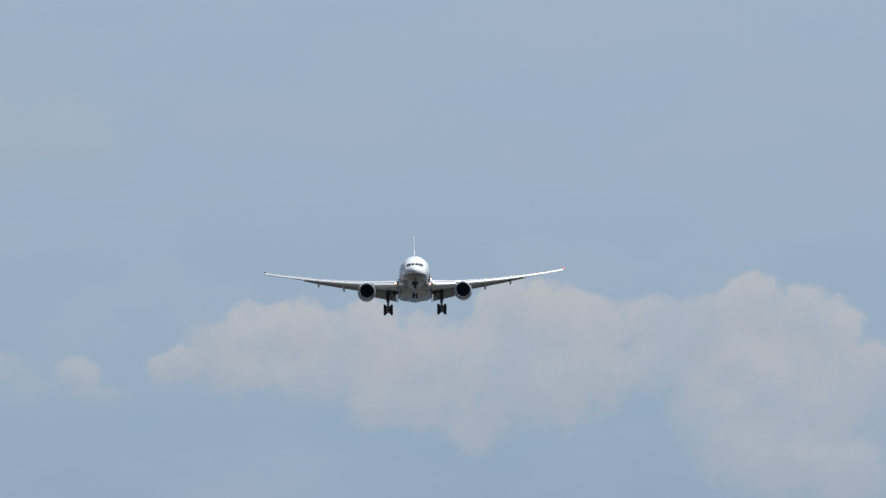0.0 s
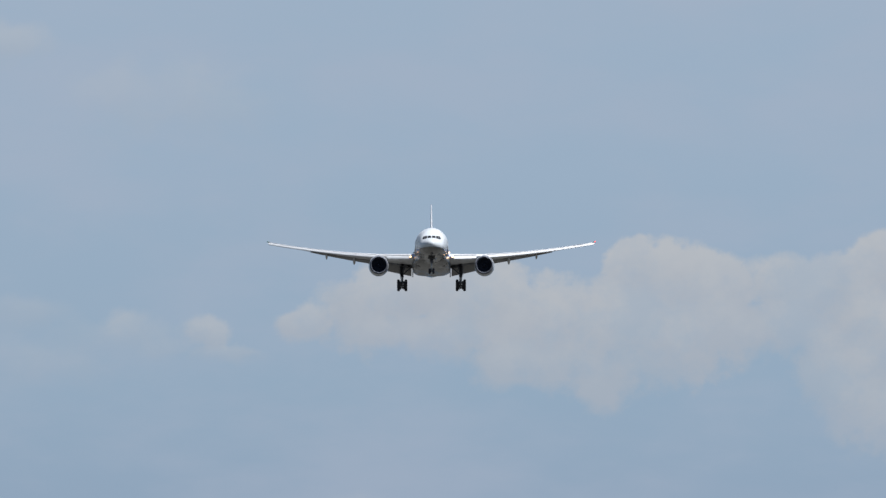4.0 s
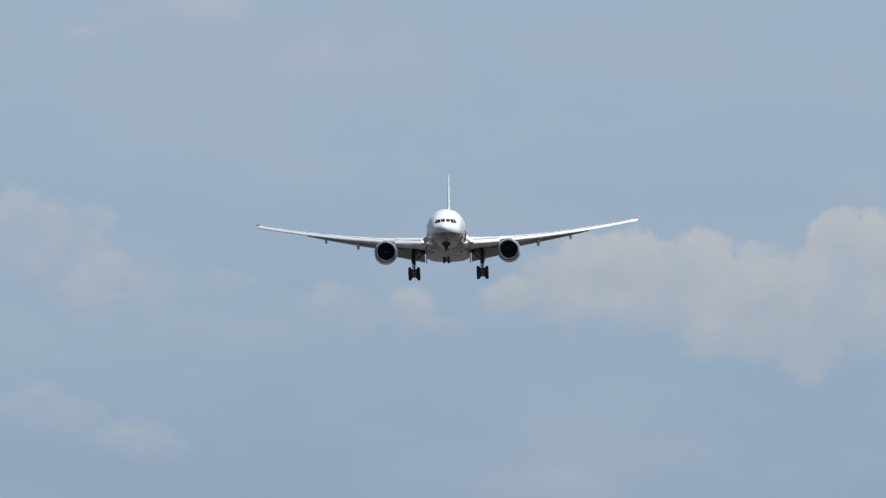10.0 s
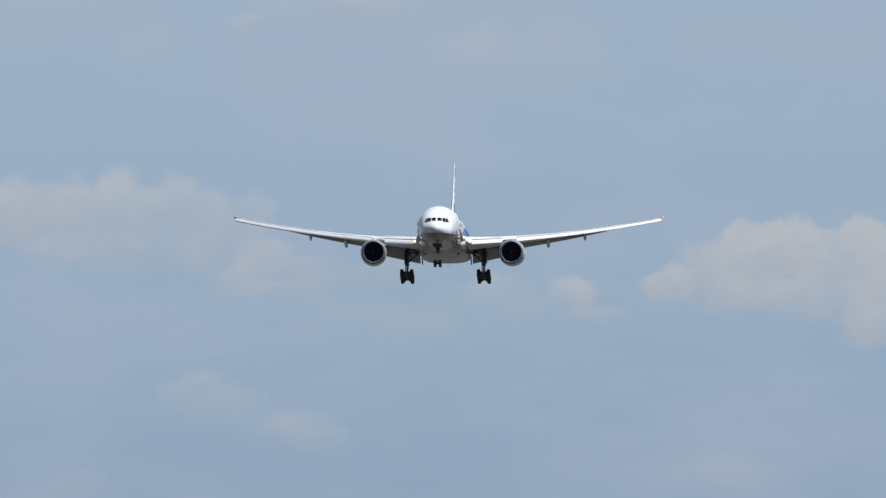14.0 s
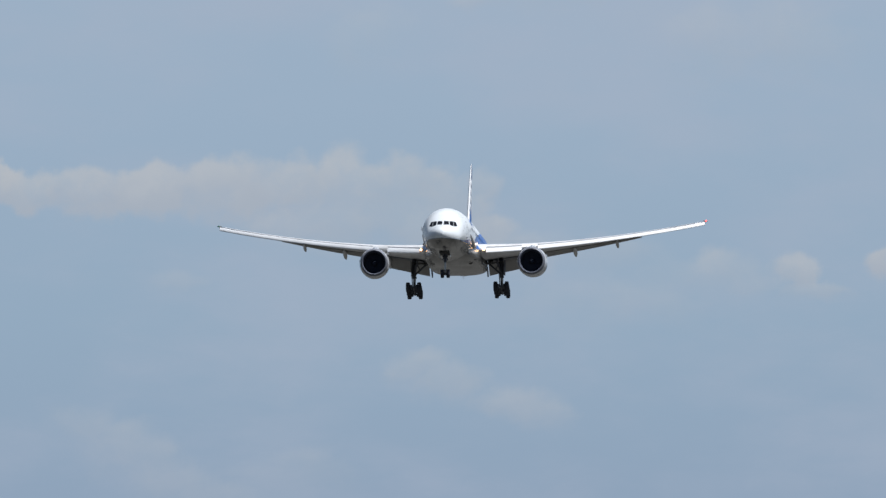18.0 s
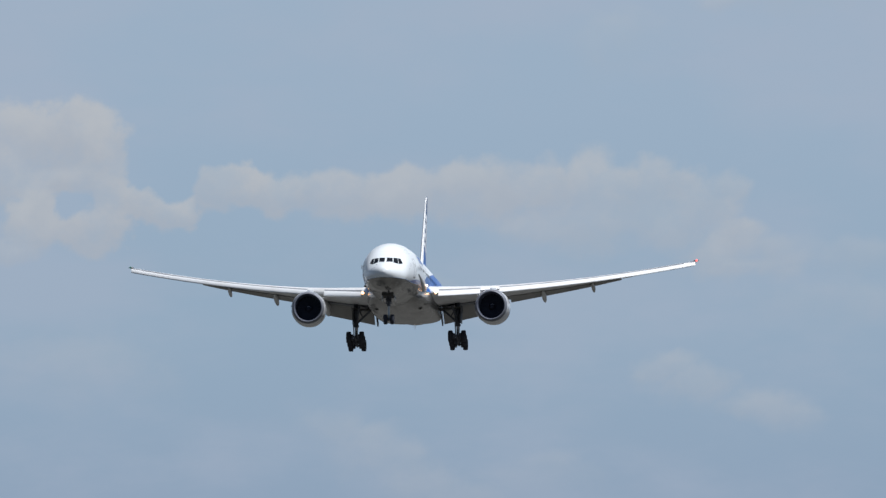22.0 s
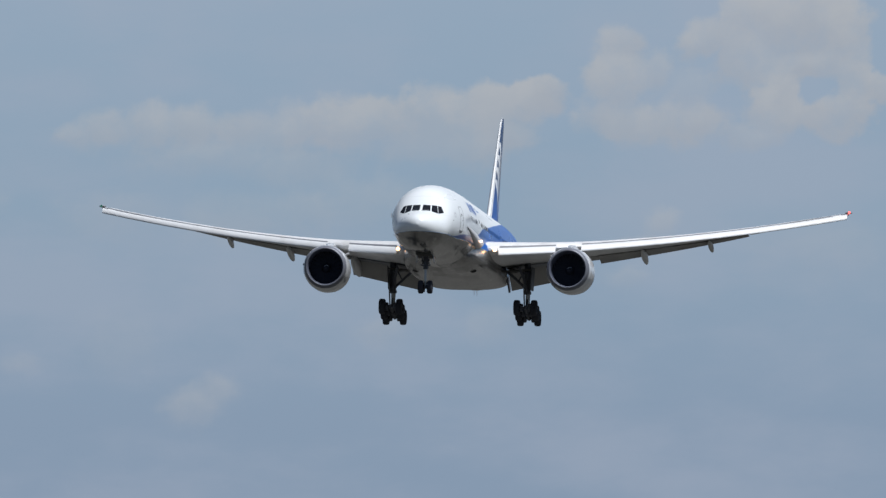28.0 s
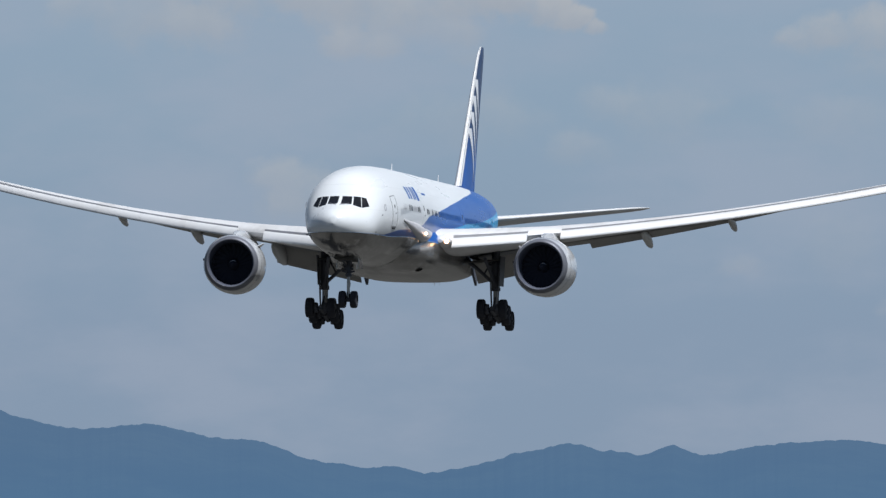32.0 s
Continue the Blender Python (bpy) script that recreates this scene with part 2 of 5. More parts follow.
M = {
    "fuselage": livery("fuselage_paint",
        [(3.2, -1.47), (64.0, 3.6), (5.4, -1.47), (8.6, -1.06), (12.0, -0.90), (16.5, -0.50), (19.0, 0.14), (29.3, 1.20), (38.0, 2.0), (44.6, 2.5), (52.0, 3.3)],
        [(3.2, -1.475), (64.0, 2.4), (6.8, -1.52), (12.0, -1.36), (16.0, -1.30), (24.0, -1.4), (29.0, -0.3), (35.0, 0.2), (41.0, 0.5), (52.0, 1.5)],
        [(3.2, -1.48), (64.0, 1.2), (6.8, -1.54), (12.0, -1.38), (16.0, -1.32), (22.0, -1.6), (36.0, -1.5), (46.0, -0.9), (55.0, 0.1)]),
    "body_fairing": livery("body_fairing_paint",
        [(3.2, -1.15), (64.0, 0.3), (15.0, -0.86), (19.4, -0.86), (21.2, -0.2), (24.0, 0.2)],
        [(3.2, -1.36), (64.0, -0.8), (18.0, -1.36), (21.0, -1.5), (28.0, -1.5), (36.0, -0.9)],
        [(3.2, -1.37), (64.0, -1.5), (18.0, -1.37), (21.0, -1.52)], 0.08, 0.0),
    "belly": worn("polished_belly_metal", (0.38, 0.38, 0.385), (0.22, 0.21, 0.20), 0.7, 0.16, 0.85, 0.2),
    "white": worn("white_paint", (0.80, 0.81, 0.82), (0.55, 0.54, 0.5), 0.25, 0.25, 0.0, 0.3),
    "wing": worn("wing_grey_paint", (0.64, 0.65, 0.66), (0.38, 0.37, 0.36), 0.5, 0.38, 0.0, 0.1),
    "slat": worn("bare_slat_metal", (0.62, 0.635, 0.65), (0.48, 0.47, 0.46), 0.4, 0.40, 0.0, 0.1),
    # flaps much darker than the wing
    "flap": worn("flap_dark_grey", (0.27, 0.265, 0.26), (0.14, 0.13, 0.12), 0.6, 0.45),
    "fairing": worn("fairing_grey_paint", (0.55, 0.56, 0.57), (0.32, 0.31, 0.29), 0.5, 0.35, 0.2, 0.15),
    "shoulder": worn("shoulder_grey_paint", (0.50, 0.50, 0.52), (0.34, 0.33, 0.33), 0.5, 0.4, 0.0, 0.15),
    "nacelle": worn("nacelle_light_grey_paint", (0.56, 0.585, 0.61), (0.38, 0.38, 0.39), 0.4, 0.14, 0.0, 0.5),
    "lip": worn("polished_inlet_metal", (0.17, 0.18, 0.21), (0.10, 0.10, 0.12), 0.5, 0.42, 0.3, spec=0.3),
    # lining and blades: inlet shade painted in as dark colour, haze as blue tint
    "duct": worn("shade_dark_duct_lining", (0.085, 0.096, 0.130), (0.045, 0.051, 0.068), 0.5, 0.7, spec=0.05),
    "blade": worn("shade_dark_fan_blade", (0.034, 0.040, 0.058), (0.022, 0.026, 0.036), 0.4, 0.8, 0.0, spec=0.0),
    "hot": worn("heat_stained_exhaust", (0.20, 0.17, 0.14), (0.08, 0.07, 0.06), 0.6, 0.4, 0.8),
    # blue tint in the tyre and gear colours imitates haze
    "tyre": worn("tyre_rubber", (0.024, 0.027, 0.038), (0.042, 0.044, 0.052), 0.5, 0.75, spec=0.3),
    "rim": worn("wheel_rim_metal", (0.14, 0.14, 0.145), (0.04, 0.038, 0.035), 0.7, 0.45, 0.6),
    # gear and gear doors painted near black for the shade they hang in
    "gear": worn("shade_grey_landing_gear", (0.062, 0.070, 0.090), (0.028, 0.030, 0.037), 0.7, 0.5, 0.1),
    "chrome": worn("oleo_chrome", (0.30, 0.31, 0.33), (0.12, 0.12, 0.12), 0.4, 0.25, 1.0),
    # near black painted as shade in bays, scoops and vents; also the door sill
    "well": worn("dark_recess_shade_and_sill", (0.035, 0.036, 0.034), (0.015, 0.015, 0.015), 0.6, 0.7),
    "glass": worn("dark_window_glass", (0.012, 0.014, 0.018), (0.02, 0.02, 0.024), 0.3, 0.14, 0.0, 0.0, spec=0.14),
    "navy": worn("dark_navy_line", (0.006, 0.02, 0.07), (0.01, 0.02, 0.05), 0.3, 0.4, spec=0.2),
    "blue_pane": worn("blue_shadowed_pane", (0.004, 0.062, 0.25), (0.01, 0.05, 0.18), 0.3, 0.3, spec=0.2),
    "shade": worn("drawn_window_shade", (0.50, 0.52, 0.55), (0.4, 0.4, 0.42), 0.3, 0.3),
    # seals and fittings; also painted shade in the slat and flap gaps
    "seal": worn("dark_grey_seal_and_gap_shade", (0.16, 0.17, 0.19), (0.1, 0.1, 0.1), 0.4, 0.5),
    "blue": worn("dark_blue_paint", TRITON, (0.004, 0.06, 0.25), 0.3, 0.36, 0.0, 0.0, spec=0.2),
    "fin": fin_paint(),
    "stripe": worn("white_stripe_paint", (0.80, 0.82, 0.84), (0.6, 0.62, 0.66), 0.3, 0.26, 0.0, 0.3),
    "lamp": plain_glow("landing_light_glow", (1.0, 0.52, 0.24), 12.0),
    "lamp_dim": plain_glow("starboard_light_glow", (1.0, 0.52, 0.24), 6.0),
    "lamp_small": plain_glow("taxi_light_glow", (1.0, 0.66, 0.50), 6.0),
    "emblem": worn("faded_grey_emblem", (0.30, 0.31, 0.36), (0.45, 0.44, 0.46), 0.4, 0.3),
    "red": plain_glow("red_position_light", (1.0, 0.10, 0.09), 4.0),
    "green": plain_glow("green_position_light", (0.10, 0.6, 0.4), 0.2),
}


# ---------------------------------------------------------------- sky backdrop, hills, ground
# clouds: bearing and height in degrees, half width and half height in degrees, density
CLOUDS = {}
CLOUDS["great_cloud"] = [
    (-4.97, 2.23, 0.105, 0.074, 0.80), (-4.82, 2.30, 0.147, 0.105, 0.90), (-4.65, 2.35, 0.189, 0.126, 1.00), (-4.49, 2.35, 0.189, 0.147, 1.00), (-4.28, 2.30, 0.232, 0.179, 1.00),
    (-4.07, 2.24, 0.253, 0.189, 1.00), (-4.44, 2.18, 0.232, 0.105, 0.80), (-4.72, 2.20, 0.210, 0.084, 0.80), (-4.15, 2.09, 0.253, 0.095, 0.70), (-3.85, 2.03, 0.168, 0.116, 0.70),
    (-3.83, 2.24, 0.253, 0.210, 1.00), (-3.73, 2.43, 0.147, 0.116, 1.00), (-3.56, 2.42, 0.168, 0.137, 1.00), (-3.41, 2.35, 0.147, 0.158, 0.90), (-3.60, 2.18, 0.274, 0.189, 0.90),
    (-3.35, 2.22, 0.210, 0.126, 0.80), (-3.18, 2.37, 0.189, 0.126, 0.90), (-3.01, 2.35, 0.189, 0.147, 0.95),
]
CLOUDS["great_cloud_east"] = [
    (-2.95, 2.41, 0.147, 0.105, 0.90), (-2.82, 2.47, 0.126, 0.126, 1.00), (-2.68, 2.39, 0.168, 0.147, 1.00), (-2.53, 2.35, 0.147, 0.126, 1.00), (-2.40, 2.22, 0.126, 0.126, 0.90),
    (-2.89, 2.22, 0.253, 0.168, 1.00), (-2.63, 2.20, 0.232, 0.147, 1.00), (-3.03, 2.07, 0.147, 0.168, 0.80), (-2.91, 1.95, 0.168, 0.126, 0.80), (-2.72, 1.90, 0.210, 0.189, 0.75),
    (-2.51, 2.07, 0.189, 0.147, 0.70), (-2.47, 1.84, 0.189, 0.147, 0.60), (-2.26, 2.16, 0.168, 0.126, 0.70), (-3.14, 2.22, 0.168, 0.126, 0.80), (-2.78, 2.07, 0.210, 0.126, 0.80),
]
CLOUDS["small_cloud"] = [
    (-5.31, 2.19, 0.074, 0.059, 0.75), (-5.64, 2.21, 0.084, 0.053, 0.50), (-5.51, 2.14, 0.126, 0.038, 0.35), (-5.28, 2.11, 0.147, 0.029, 0.28), (-6.03, 2.26, 0.189, 0.063, 0.20),
    (-5.99, 2.09, 0.421, 0.084, 0.16), (-6.20, 3.27, 0.253, 0.084, 0.32), (-5.40, 3.08, 0.253, 0.126, 0.28),
]
CLOUDS["western_bank"] = [
    (-7.01, 2.50, 0.168, 0.105, 0.60), (-6.80, 2.53, 0.147, 0.095, 0.70), (-6.68, 2.52, 0.116, 0.095, 0.75), (-6.57, 2.44, 0.116, 0.105, 0.70), (-6.48, 2.51, 0.053, 0.046, 0.50),
    (-6.47, 2.33, 0.105, 0.074, 0.70), (-6.35, 2.28, 0.084, 0.053, 0.65), (-6.57, 2.27, 0.147, 0.084, 0.55), (-6.53, 2.20, 0.126, 0.042, 0.45), (-6.36, 2.21, 0.105, 0.038, 0.35),
    (-6.83, 2.40, 0.210, 0.095, 0.50), (-7.01, 2.36, 0.168, 0.084, 0.45), (-6.28, 2.25, 0.084, 0.025, 0.35),
]
CLOUDS["low_wisp"] = [
    (-6.74, 1.83, 0.095, 0.046, 0.40), (-6.65, 1.78, 0.126, 0.059, 0.40), (-6.45, 1.69, 0.126, 0.046, 0.33), (-6.31, 1.66, 0.126, 0.038, 0.25), (-5.52, 2.13, 0.105, 0.038, 0.20),
    (-4.74, 1.53, 0.168, 0.063, 0.22), (-5.73, 2.18, 0.253, 0.063, 0.14),
]
CLOUDS["high_wisp"] = [
    (-6.28, 3.24, 0.274, 0.053, 0.42), (-6.05, 3.28, 0.147, 0.063, 0.40), (-6.51, 3.21, 0.126, 0.032, 0.30), (-5.60, 3.07, 0.253, 0.126, 0.22), (-5.29, 3.05, 0.189, 0.105, 0.22),
    (-6.95, 3.07, 0.168, 0.105, 0.16),
]
CLOUDS["middle_bank"] = [
    (-8.00, 2.47, 0.126, 0.080, 0.75), (-7.83, 2.49, 0.126, 0.088, 0.75), (-7.69, 2.50, 0.095, 0.084, 0.75), (-7.52, 2.47, 0.126, 0.074, 0.60), (-7.37, 2.48, 0.126, 0.095, 0.75),
    (-7.22, 2.50, 0.126, 0.105, 0.80), (-7.07, 2.51, 0.116, 0.101, 0.80), (-6.93, 2.51, 0.116, 0.088, 0.65), (-6.78, 2.51, 0.126, 0.084, 0.60), (-6.63, 2.47, 0.126, 0.074, 0.45),
    (-6.51, 2.52, 0.046, 0.038, 0.35), (-6.72, 2.39, 0.126, 0.063, 0.40), (-6.34, 2.29, 0.189, 0.053, 0.12), (-5.35, 2.21, 0.084, 0.053, 0.60), (-5.20, 2.11, 0.105, 0.029, 0.35),
    (-5.54, 2.18, 0.126, 0.046, 0.28), (-7.85, 1.55, 0.147, 0.074, 0.20), (-7.71, 1.47, 0.126, 0.063, 0.20),
]
CLOUDS["long_bank"] = [
    (-8.65, 2.41, 0.095, 0.063, 0.90), (-8.56, 2.41, 0.074, 0.053, 0.90), (-8.44, 2.49, 0.084, 0.074, 0.95), (-8.32, 2.51, 0.105, 0.080, 1.00), (-8.20, 2.49, 0.105, 0.080, 0.90),
    (-8.05, 2.50, 0.126, 0.074, 0.85), (-7.88, 2.47, 0.147, 0.088, 0.85), (-7.71, 2.48, 0.126, 0.088, 0.85), (-7.54, 2.49, 0.126, 0.095, 0.85), (-7.38, 2.49, 0.147, 0.105, 0.80),
    (-6.85, 2.48, 0.147, 0.105, 0.60), (-6.71, 2.53, 0.084, 0.063, 0.50), (-6.62, 2.43, 0.126, 0.074, 0.55), (-6.48, 2.35, 0.105, 0.053, 0.70), (-6.52, 2.53, 0.042, 0.042, 0.30),
    (-7.10, 2.38, 0.253, 0.074, 0.45), (-6.77, 2.36, 0.189, 0.074, 0.40),
]
CLOUDS["diagonal_wisps"] = [
    (-6.74, 1.84, 0.116, 0.059, 0.42), (-6.60, 1.77, 0.126, 0.074, 0.40), (-6.39, 1.70, 0.168, 0.059, 0.33), (-6.28, 1.67, 0.126, 0.038, 0.28), (-7.99, 1.62, 0.126, 0.074, 0.22),
    (-7.84, 1.51, 0.126, 0.084, 0.26), (-7.71, 1.41, 0.147, 0.074, 0.24), (-7.48, 1.35, 0.189, 0.074, 0.20), (-7.23, 1.43, 0.253, 0.063, 0.12), (-8.91, 1.85, 0.316, 0.126, 0.14),
]
CLOUDS["tower_cloud"] = [
    (-9.69, 2.63, 0.105, 0.080, 0.80), (-9.71, 2.48, 0.122, 0.126, 0.85), (-9.67, 2.34, 0.189, 0.095, 0.80), (-9.37, 2.64, 0.126, 0.084, 0.85), (-9.25, 2.55, 0.126, 0.126, 0.90),
    (-9.15, 2.70, 0.200, 0.126, 0.90), (-8.94, 2.71, 0.179, 0.147, 0.95), (-8.86, 2.63, 0.105, 0.126, 1.00), (-9.10, 2.37, 0.168, 0.097, 0.90), (-8.89, 2.35, 0.179, 0.088, 0.95),
    (-8.71, 2.45, 0.088, 0.076, 1.00), (-8.59, 2.41, 0.095, 0.055, 0.95), (-9.44, 2.33, 0.189, 0.088, 0.85), (-9.21, 2.27, 0.147, 0.053, 0.60), (-9.00, 2.55, 0.147, 0.046, 0.95),
    (-8.82, 2.50, 0.084, 0.126, 0.95), (-9.08, 2.46, 0.067, 0.095, 0.90), (-9.56, 2.51, 0.063, 0.084, 0.50), (-9.42, 2.44, 0.084, 0.074, 0.35),
]
CLOUDS["near_bank"] = [
    (-8.44, 2.51, 0.084, 0.084, 0.90), (-8.34, 2.53, 0.105, 0.084, 0.95), (-8.24, 2.50, 0.105, 0.080, 0.90), (-8.11, 2.50, 0.105, 0.074, 0.80), (-7.96, 2.50, 0.126, 0.080, 0.75),
    (-7.82, 2.50, 0.126, 0.080, 0.75), (-7.69, 2.51, 0.095, 0.088, 0.75), (-7.52, 2.52, 0.126, 0.095, 0.70), (-7.35, 2.53, 0.147, 0.095, 0.70), (-7.19, 2.51, 0.147, 0.116, 0.70),
    (-7.04, 2.53, 0.126, 0.126, 0.70), (-7.23, 2.36, 0.168, 0.053, 0.40), (-7.84, 1.60, 0.126, 0.042, 0.30), (-7.71, 1.52, 0.105, 0.063, 0.33), (-7.61, 1.39, 0.084, 0.105, 0.20),
    (-7.19, 1.48, 0.126, 0.042, 0.18), (-7.65, 2.14, 0.126, 0.042, 0.20),
]
CLOUDS["far_bank"] = [
    (-11.75, 2.28, 0.084, 0.038, 0.55), (-11.60, 2.30, 0.126, 0.074, 0.62), (-11.44, 2.31, 0.126, 0.095, 0.68), (-11.29, 2.31, 0.126, 0.095, 0.62), (-11.10, 2.30, 0.147, 0.084, 0.62),
    (-10.93, 2.29, 0.126, 0.080, 0.58), (-10.76, 2.31, 0.126, 0.088, 0.68), (-10.62, 2.33, 0.126, 0.101, 0.75), (-10.45, 2.32, 0.126, 0.101, 0.75), (-10.30, 2.33, 0.116, 0.101, 0.80),
    (-10.19, 2.39, 0.105, 0.105, 0.85), (-10.07, 2.40, 0.105, 0.095, 0.90), (-9.96, 2.44, 0.095, 0.080, 0.95), (-10.26, 2.22, 0.126, 0.063, 0.55), (-10.47, 2.22, 0.147, 0.053, 0.50),
    (-11.23, 2.19, 0.316, 0.063, 0.30), (-10.13, 2.28, 0.126, 0.063, 0.60), (-10.36, 2.34, 0.340, 0.125, 0.90), (-10.74, 2.32, 0.300, 0.115, 0.80),
    (-10.22, 2.25, 0.180, 0.090, 0.75), (-10.87, 2.01, 0.200, 0.085, 0.34),
]
CLOUDS["faint_patches"] = [
    (-11.29, 1.27, 0.126, 0.074, 0.40), (-11.18, 1.33, 0.084, 0.053, 0.33), (-11.94, 1.43, 0.084, 0.032, 0.22), (-11.56, 1.98, 0.189, 0.084, 0.18), (-11.10, 2.00, 0.232, 0.074, 0.18),
    (-12.19, 2.00, 0.189, 0.126, 0.22), (-11.56, 1.50, 0.126, 0.126, 0.12), (-9.54, 1.96, 0.074, 0.053, 0.40), (-9.48, 1.86, 0.063, 0.032, 0.33), (-9.65, 1.87, 0.105, 0.038, 0.28),
    (-9.69, 1.75, 0.074, 0.032, 0.22), (-10.17, 1.57, 0.126, 0.063, 0.20),
]
CLOUDS["last_cloud"] = [
    (-13.58, 2.47, 0.189, 0.126, 0.75), (-13.37, 2.41, 0.189, 0.147, 0.80), (-13.22, 2.37, 0.168, 0.147, 0.75), (-13.07, 2.43, 0.189, 0.147, 0.80), (-12.88, 2.47, 0.147, 0.105, 0.85),
    (-12.78, 2.42, 0.116, 0.074, 0.90), (-12.65, 2.40, 0.105, 0.067, 0.90), (-12.54, 2.35, 0.084, 0.053, 0.85), (-12.46, 2.31, 0.053, 0.029, 0.70), (-13.39, 2.27, 0.126, 0.063, 0.65),
    (-13.26, 2.24, 0.126, 0.042, 0.55), (-13.01, 2.30, 0.126, 0.063, 0.55), (-13.83, 2.45, 0.189, 0.105, 0.70), (-12.97, 2.21, 0.084, 0.032, 0.28), (-13.96, 2.33, 0.189, 0.095, 0.60),
    (-14.17, 2.37, 0.189, 0.105, 0.50), (-14.08, 2.47, 0.253, 0.105, 0.60), (-14.34, 2.41, 0.168, 0.084, 0.40),
]
CLOUDS["last_patches"] = [
    (-13.58, 1.70, 0.168, 0.095, 0.50), (-13.37, 1.63, 0.158, 0.109, 0.55), (-13.24, 1.55, 0.126, 0.063, 0.48), (-13.43, 1.53, 0.189, 0.053, 0.40), (-13.66, 1.76, 0.126, 0.074, 0.45),
    (-12.86, 1.99, 0.210, 0.072, 0.24), (-12.36, 2.03, 0.158, 0.067, 0.32), (-12.53, 1.86, 0.126, 0.063, 0.26), (-11.28, 1.26, 0.126, 0.063, 0.36), (-10.59, 1.56, 0.126, 0.063, 0.34),
    (-13.01, 1.97, 0.253, 0.084, 0.20), (-11.71, 2.26, 0.084, 0.038, 0.40), (-11.12, 1.95, 0.189, 0.067, 0.30), (-10.91, 2.16, 0.232, 0.084, 0.30), (-10.65, 2.03, 0.189, 0.095, 0.25),
]


# ---------------------------------------------------------------- mesh helpers
def mesh_of(name, verts, faces, smooth_angle=40.0):
    me = bpy.data.meshes.new(name)
    me.from_pydata([tuple(v) for v in verts], [], faces)
    bm = bmesh.new()
    bm.from_mesh(me)
    bmesh.ops.remove_doubles(bm, verts=bm.verts, dist=1e-5)
    bmesh.ops.recalc_face_normals(bm, faces=bm.faces)
    bm.to_mesh(me)
    bm.free()
    for poly in me.polygons:
        poly.use_smooth = True
    me.set_sharp_from_angle(angle=radians(smooth_angle))
    return me


class Shape:
    """Collects pieces of one mesh."""

    def __init__(self):
        self.v, self.f = [], []

    def add(self, verts, faces, m=None):
        k = len(self.v)
        self.v += [m @ Vector(v) if m is not None else Vector(v) for v in verts]
        self.f += [tuple(i + k for i in f) for f in faces]
        return self

    def loft(self, rings, closed=True, caps=True, m=None):
        n, verts, faces = len(rings[0]), [p for r in rings for p in r], []
        for i in range(len(rings) - 1):
            for j in range(n if closed else n - 1):
                k = (j + 1) % n
                faces.append((i * n + j, i * n + k, (i + 1) * n + k, (i + 1) * n + j))
        if caps and closed:
            faces += [tuple(range(n)), tuple(range((len(rings) - 1) * n, len(rings) * n))]
        return self.add(verts, faces, m)

    def lathe(self, profile, seg=32, m=None, caps=False):
        """profile: (along Y, radius) rows, turned round the Y axis."""
        rings = [[(r * math.cos(2 * math.pi * j / seg), y, r * math.sin(2 * math.pi * j / seg)) for j in range(seg)] for y, r in profile]
        return self.loft(rings, True, caps, m)

    def tube(self, a, b, r0, r1=None, seg=12):
        a, b = Vector(a), Vector(b)
        way = (b - a)
        q = Vector((0, 1, 0)).rotation_difference(way.normalized()).to_matrix().to_4x4()
        h, r1 = way.length, r0 if r1 is None else r1
        e = min(0.03, r0 * 0.3)
        return self.lathe([(0, r0 - e), (e, r0), (h - e, r1), (h, r1 - e)], seg, Matrix.Translation(a) @ q, True)

    def box(self, size, m, bevel=0.02):
        sx, sy, sz = (s / 2 for s in size)
        b = min(bevel, sx * 0.5, sy * 0.5, sz * 0.5)
        rings = []
        for z, k in ((-sz, b), (-sz + b, 0), (sz - b, 0), (sz, b)):
            x, y = sx - k, sy - k
            rings.append([(-x + b, -y, z), (x - b, -y, z), (x, -y + b, z), (x, y - b, z), (x - b, y, z), (-x + b, y, z), (-x, y - b, z), (-x, -y + b, z)])
        return self.loft(rings, True, True, m)

    def mirrored(self):
        s = Shape()
        s.v, s.f = [Vector((-v.x, v.y, v.z)) for v in self.v], [tuple(reversed(f)) for f in self.f]
        return s

    def mesh(self, name, angle=40.0):
        return mesh_of(name, self.v, self.f, angle)


def part(name, shape, material, parent, label="", angle=40.0, m=None):
    """One mesh object under a thing or under a part."""
    me = shape if isinstance(shape, bpy.types.Mesh) else shape.mesh(name, angle)
    if not me.materials:
        me.materials.append(material)
    ob = new(name, me)
    ob.parent = parent
    if m is not None:
        ob.matrix_basis = m
    return tagged(ob, label=label)


def interp(rows, s):
    """Smooth rows (station, values...) at the station s, with monotone cubic tangents."""
    rows = np.array(rows, float)
    x = rows[:, 0]
    i = int(np.clip(np.searchsorted(x, s) - 1, 0, len(x) - 2))
    h = x[i + 1] - x[i]
    t = (s - x[i]) / h
    d = np.diff(rows[:, 1:], axis=0) / np.diff(x)[:, None]

    def slope(k):
        if k == 0 or k == len(x) - 1:
            return d[0] if k == 0 else d[-1]
        a, b = d[k - 1], d[k]
        return np.where(a * b > 0, 2 * a * b / (a + b + 1e-12), 0.0)

    p0, p1, m0, m1 = rows[i, 1:], rows[i + 1, 1:], slope(i) * h, slope(i + 1) * h
    return (2 * t**3 - 3 * t**2 + 1) * p0 + (t**3 - 2 * t**2 + t) * m0 + (-2 * t**3 + 3 * t**2) * p1 + (t**3 - t**2) * m1


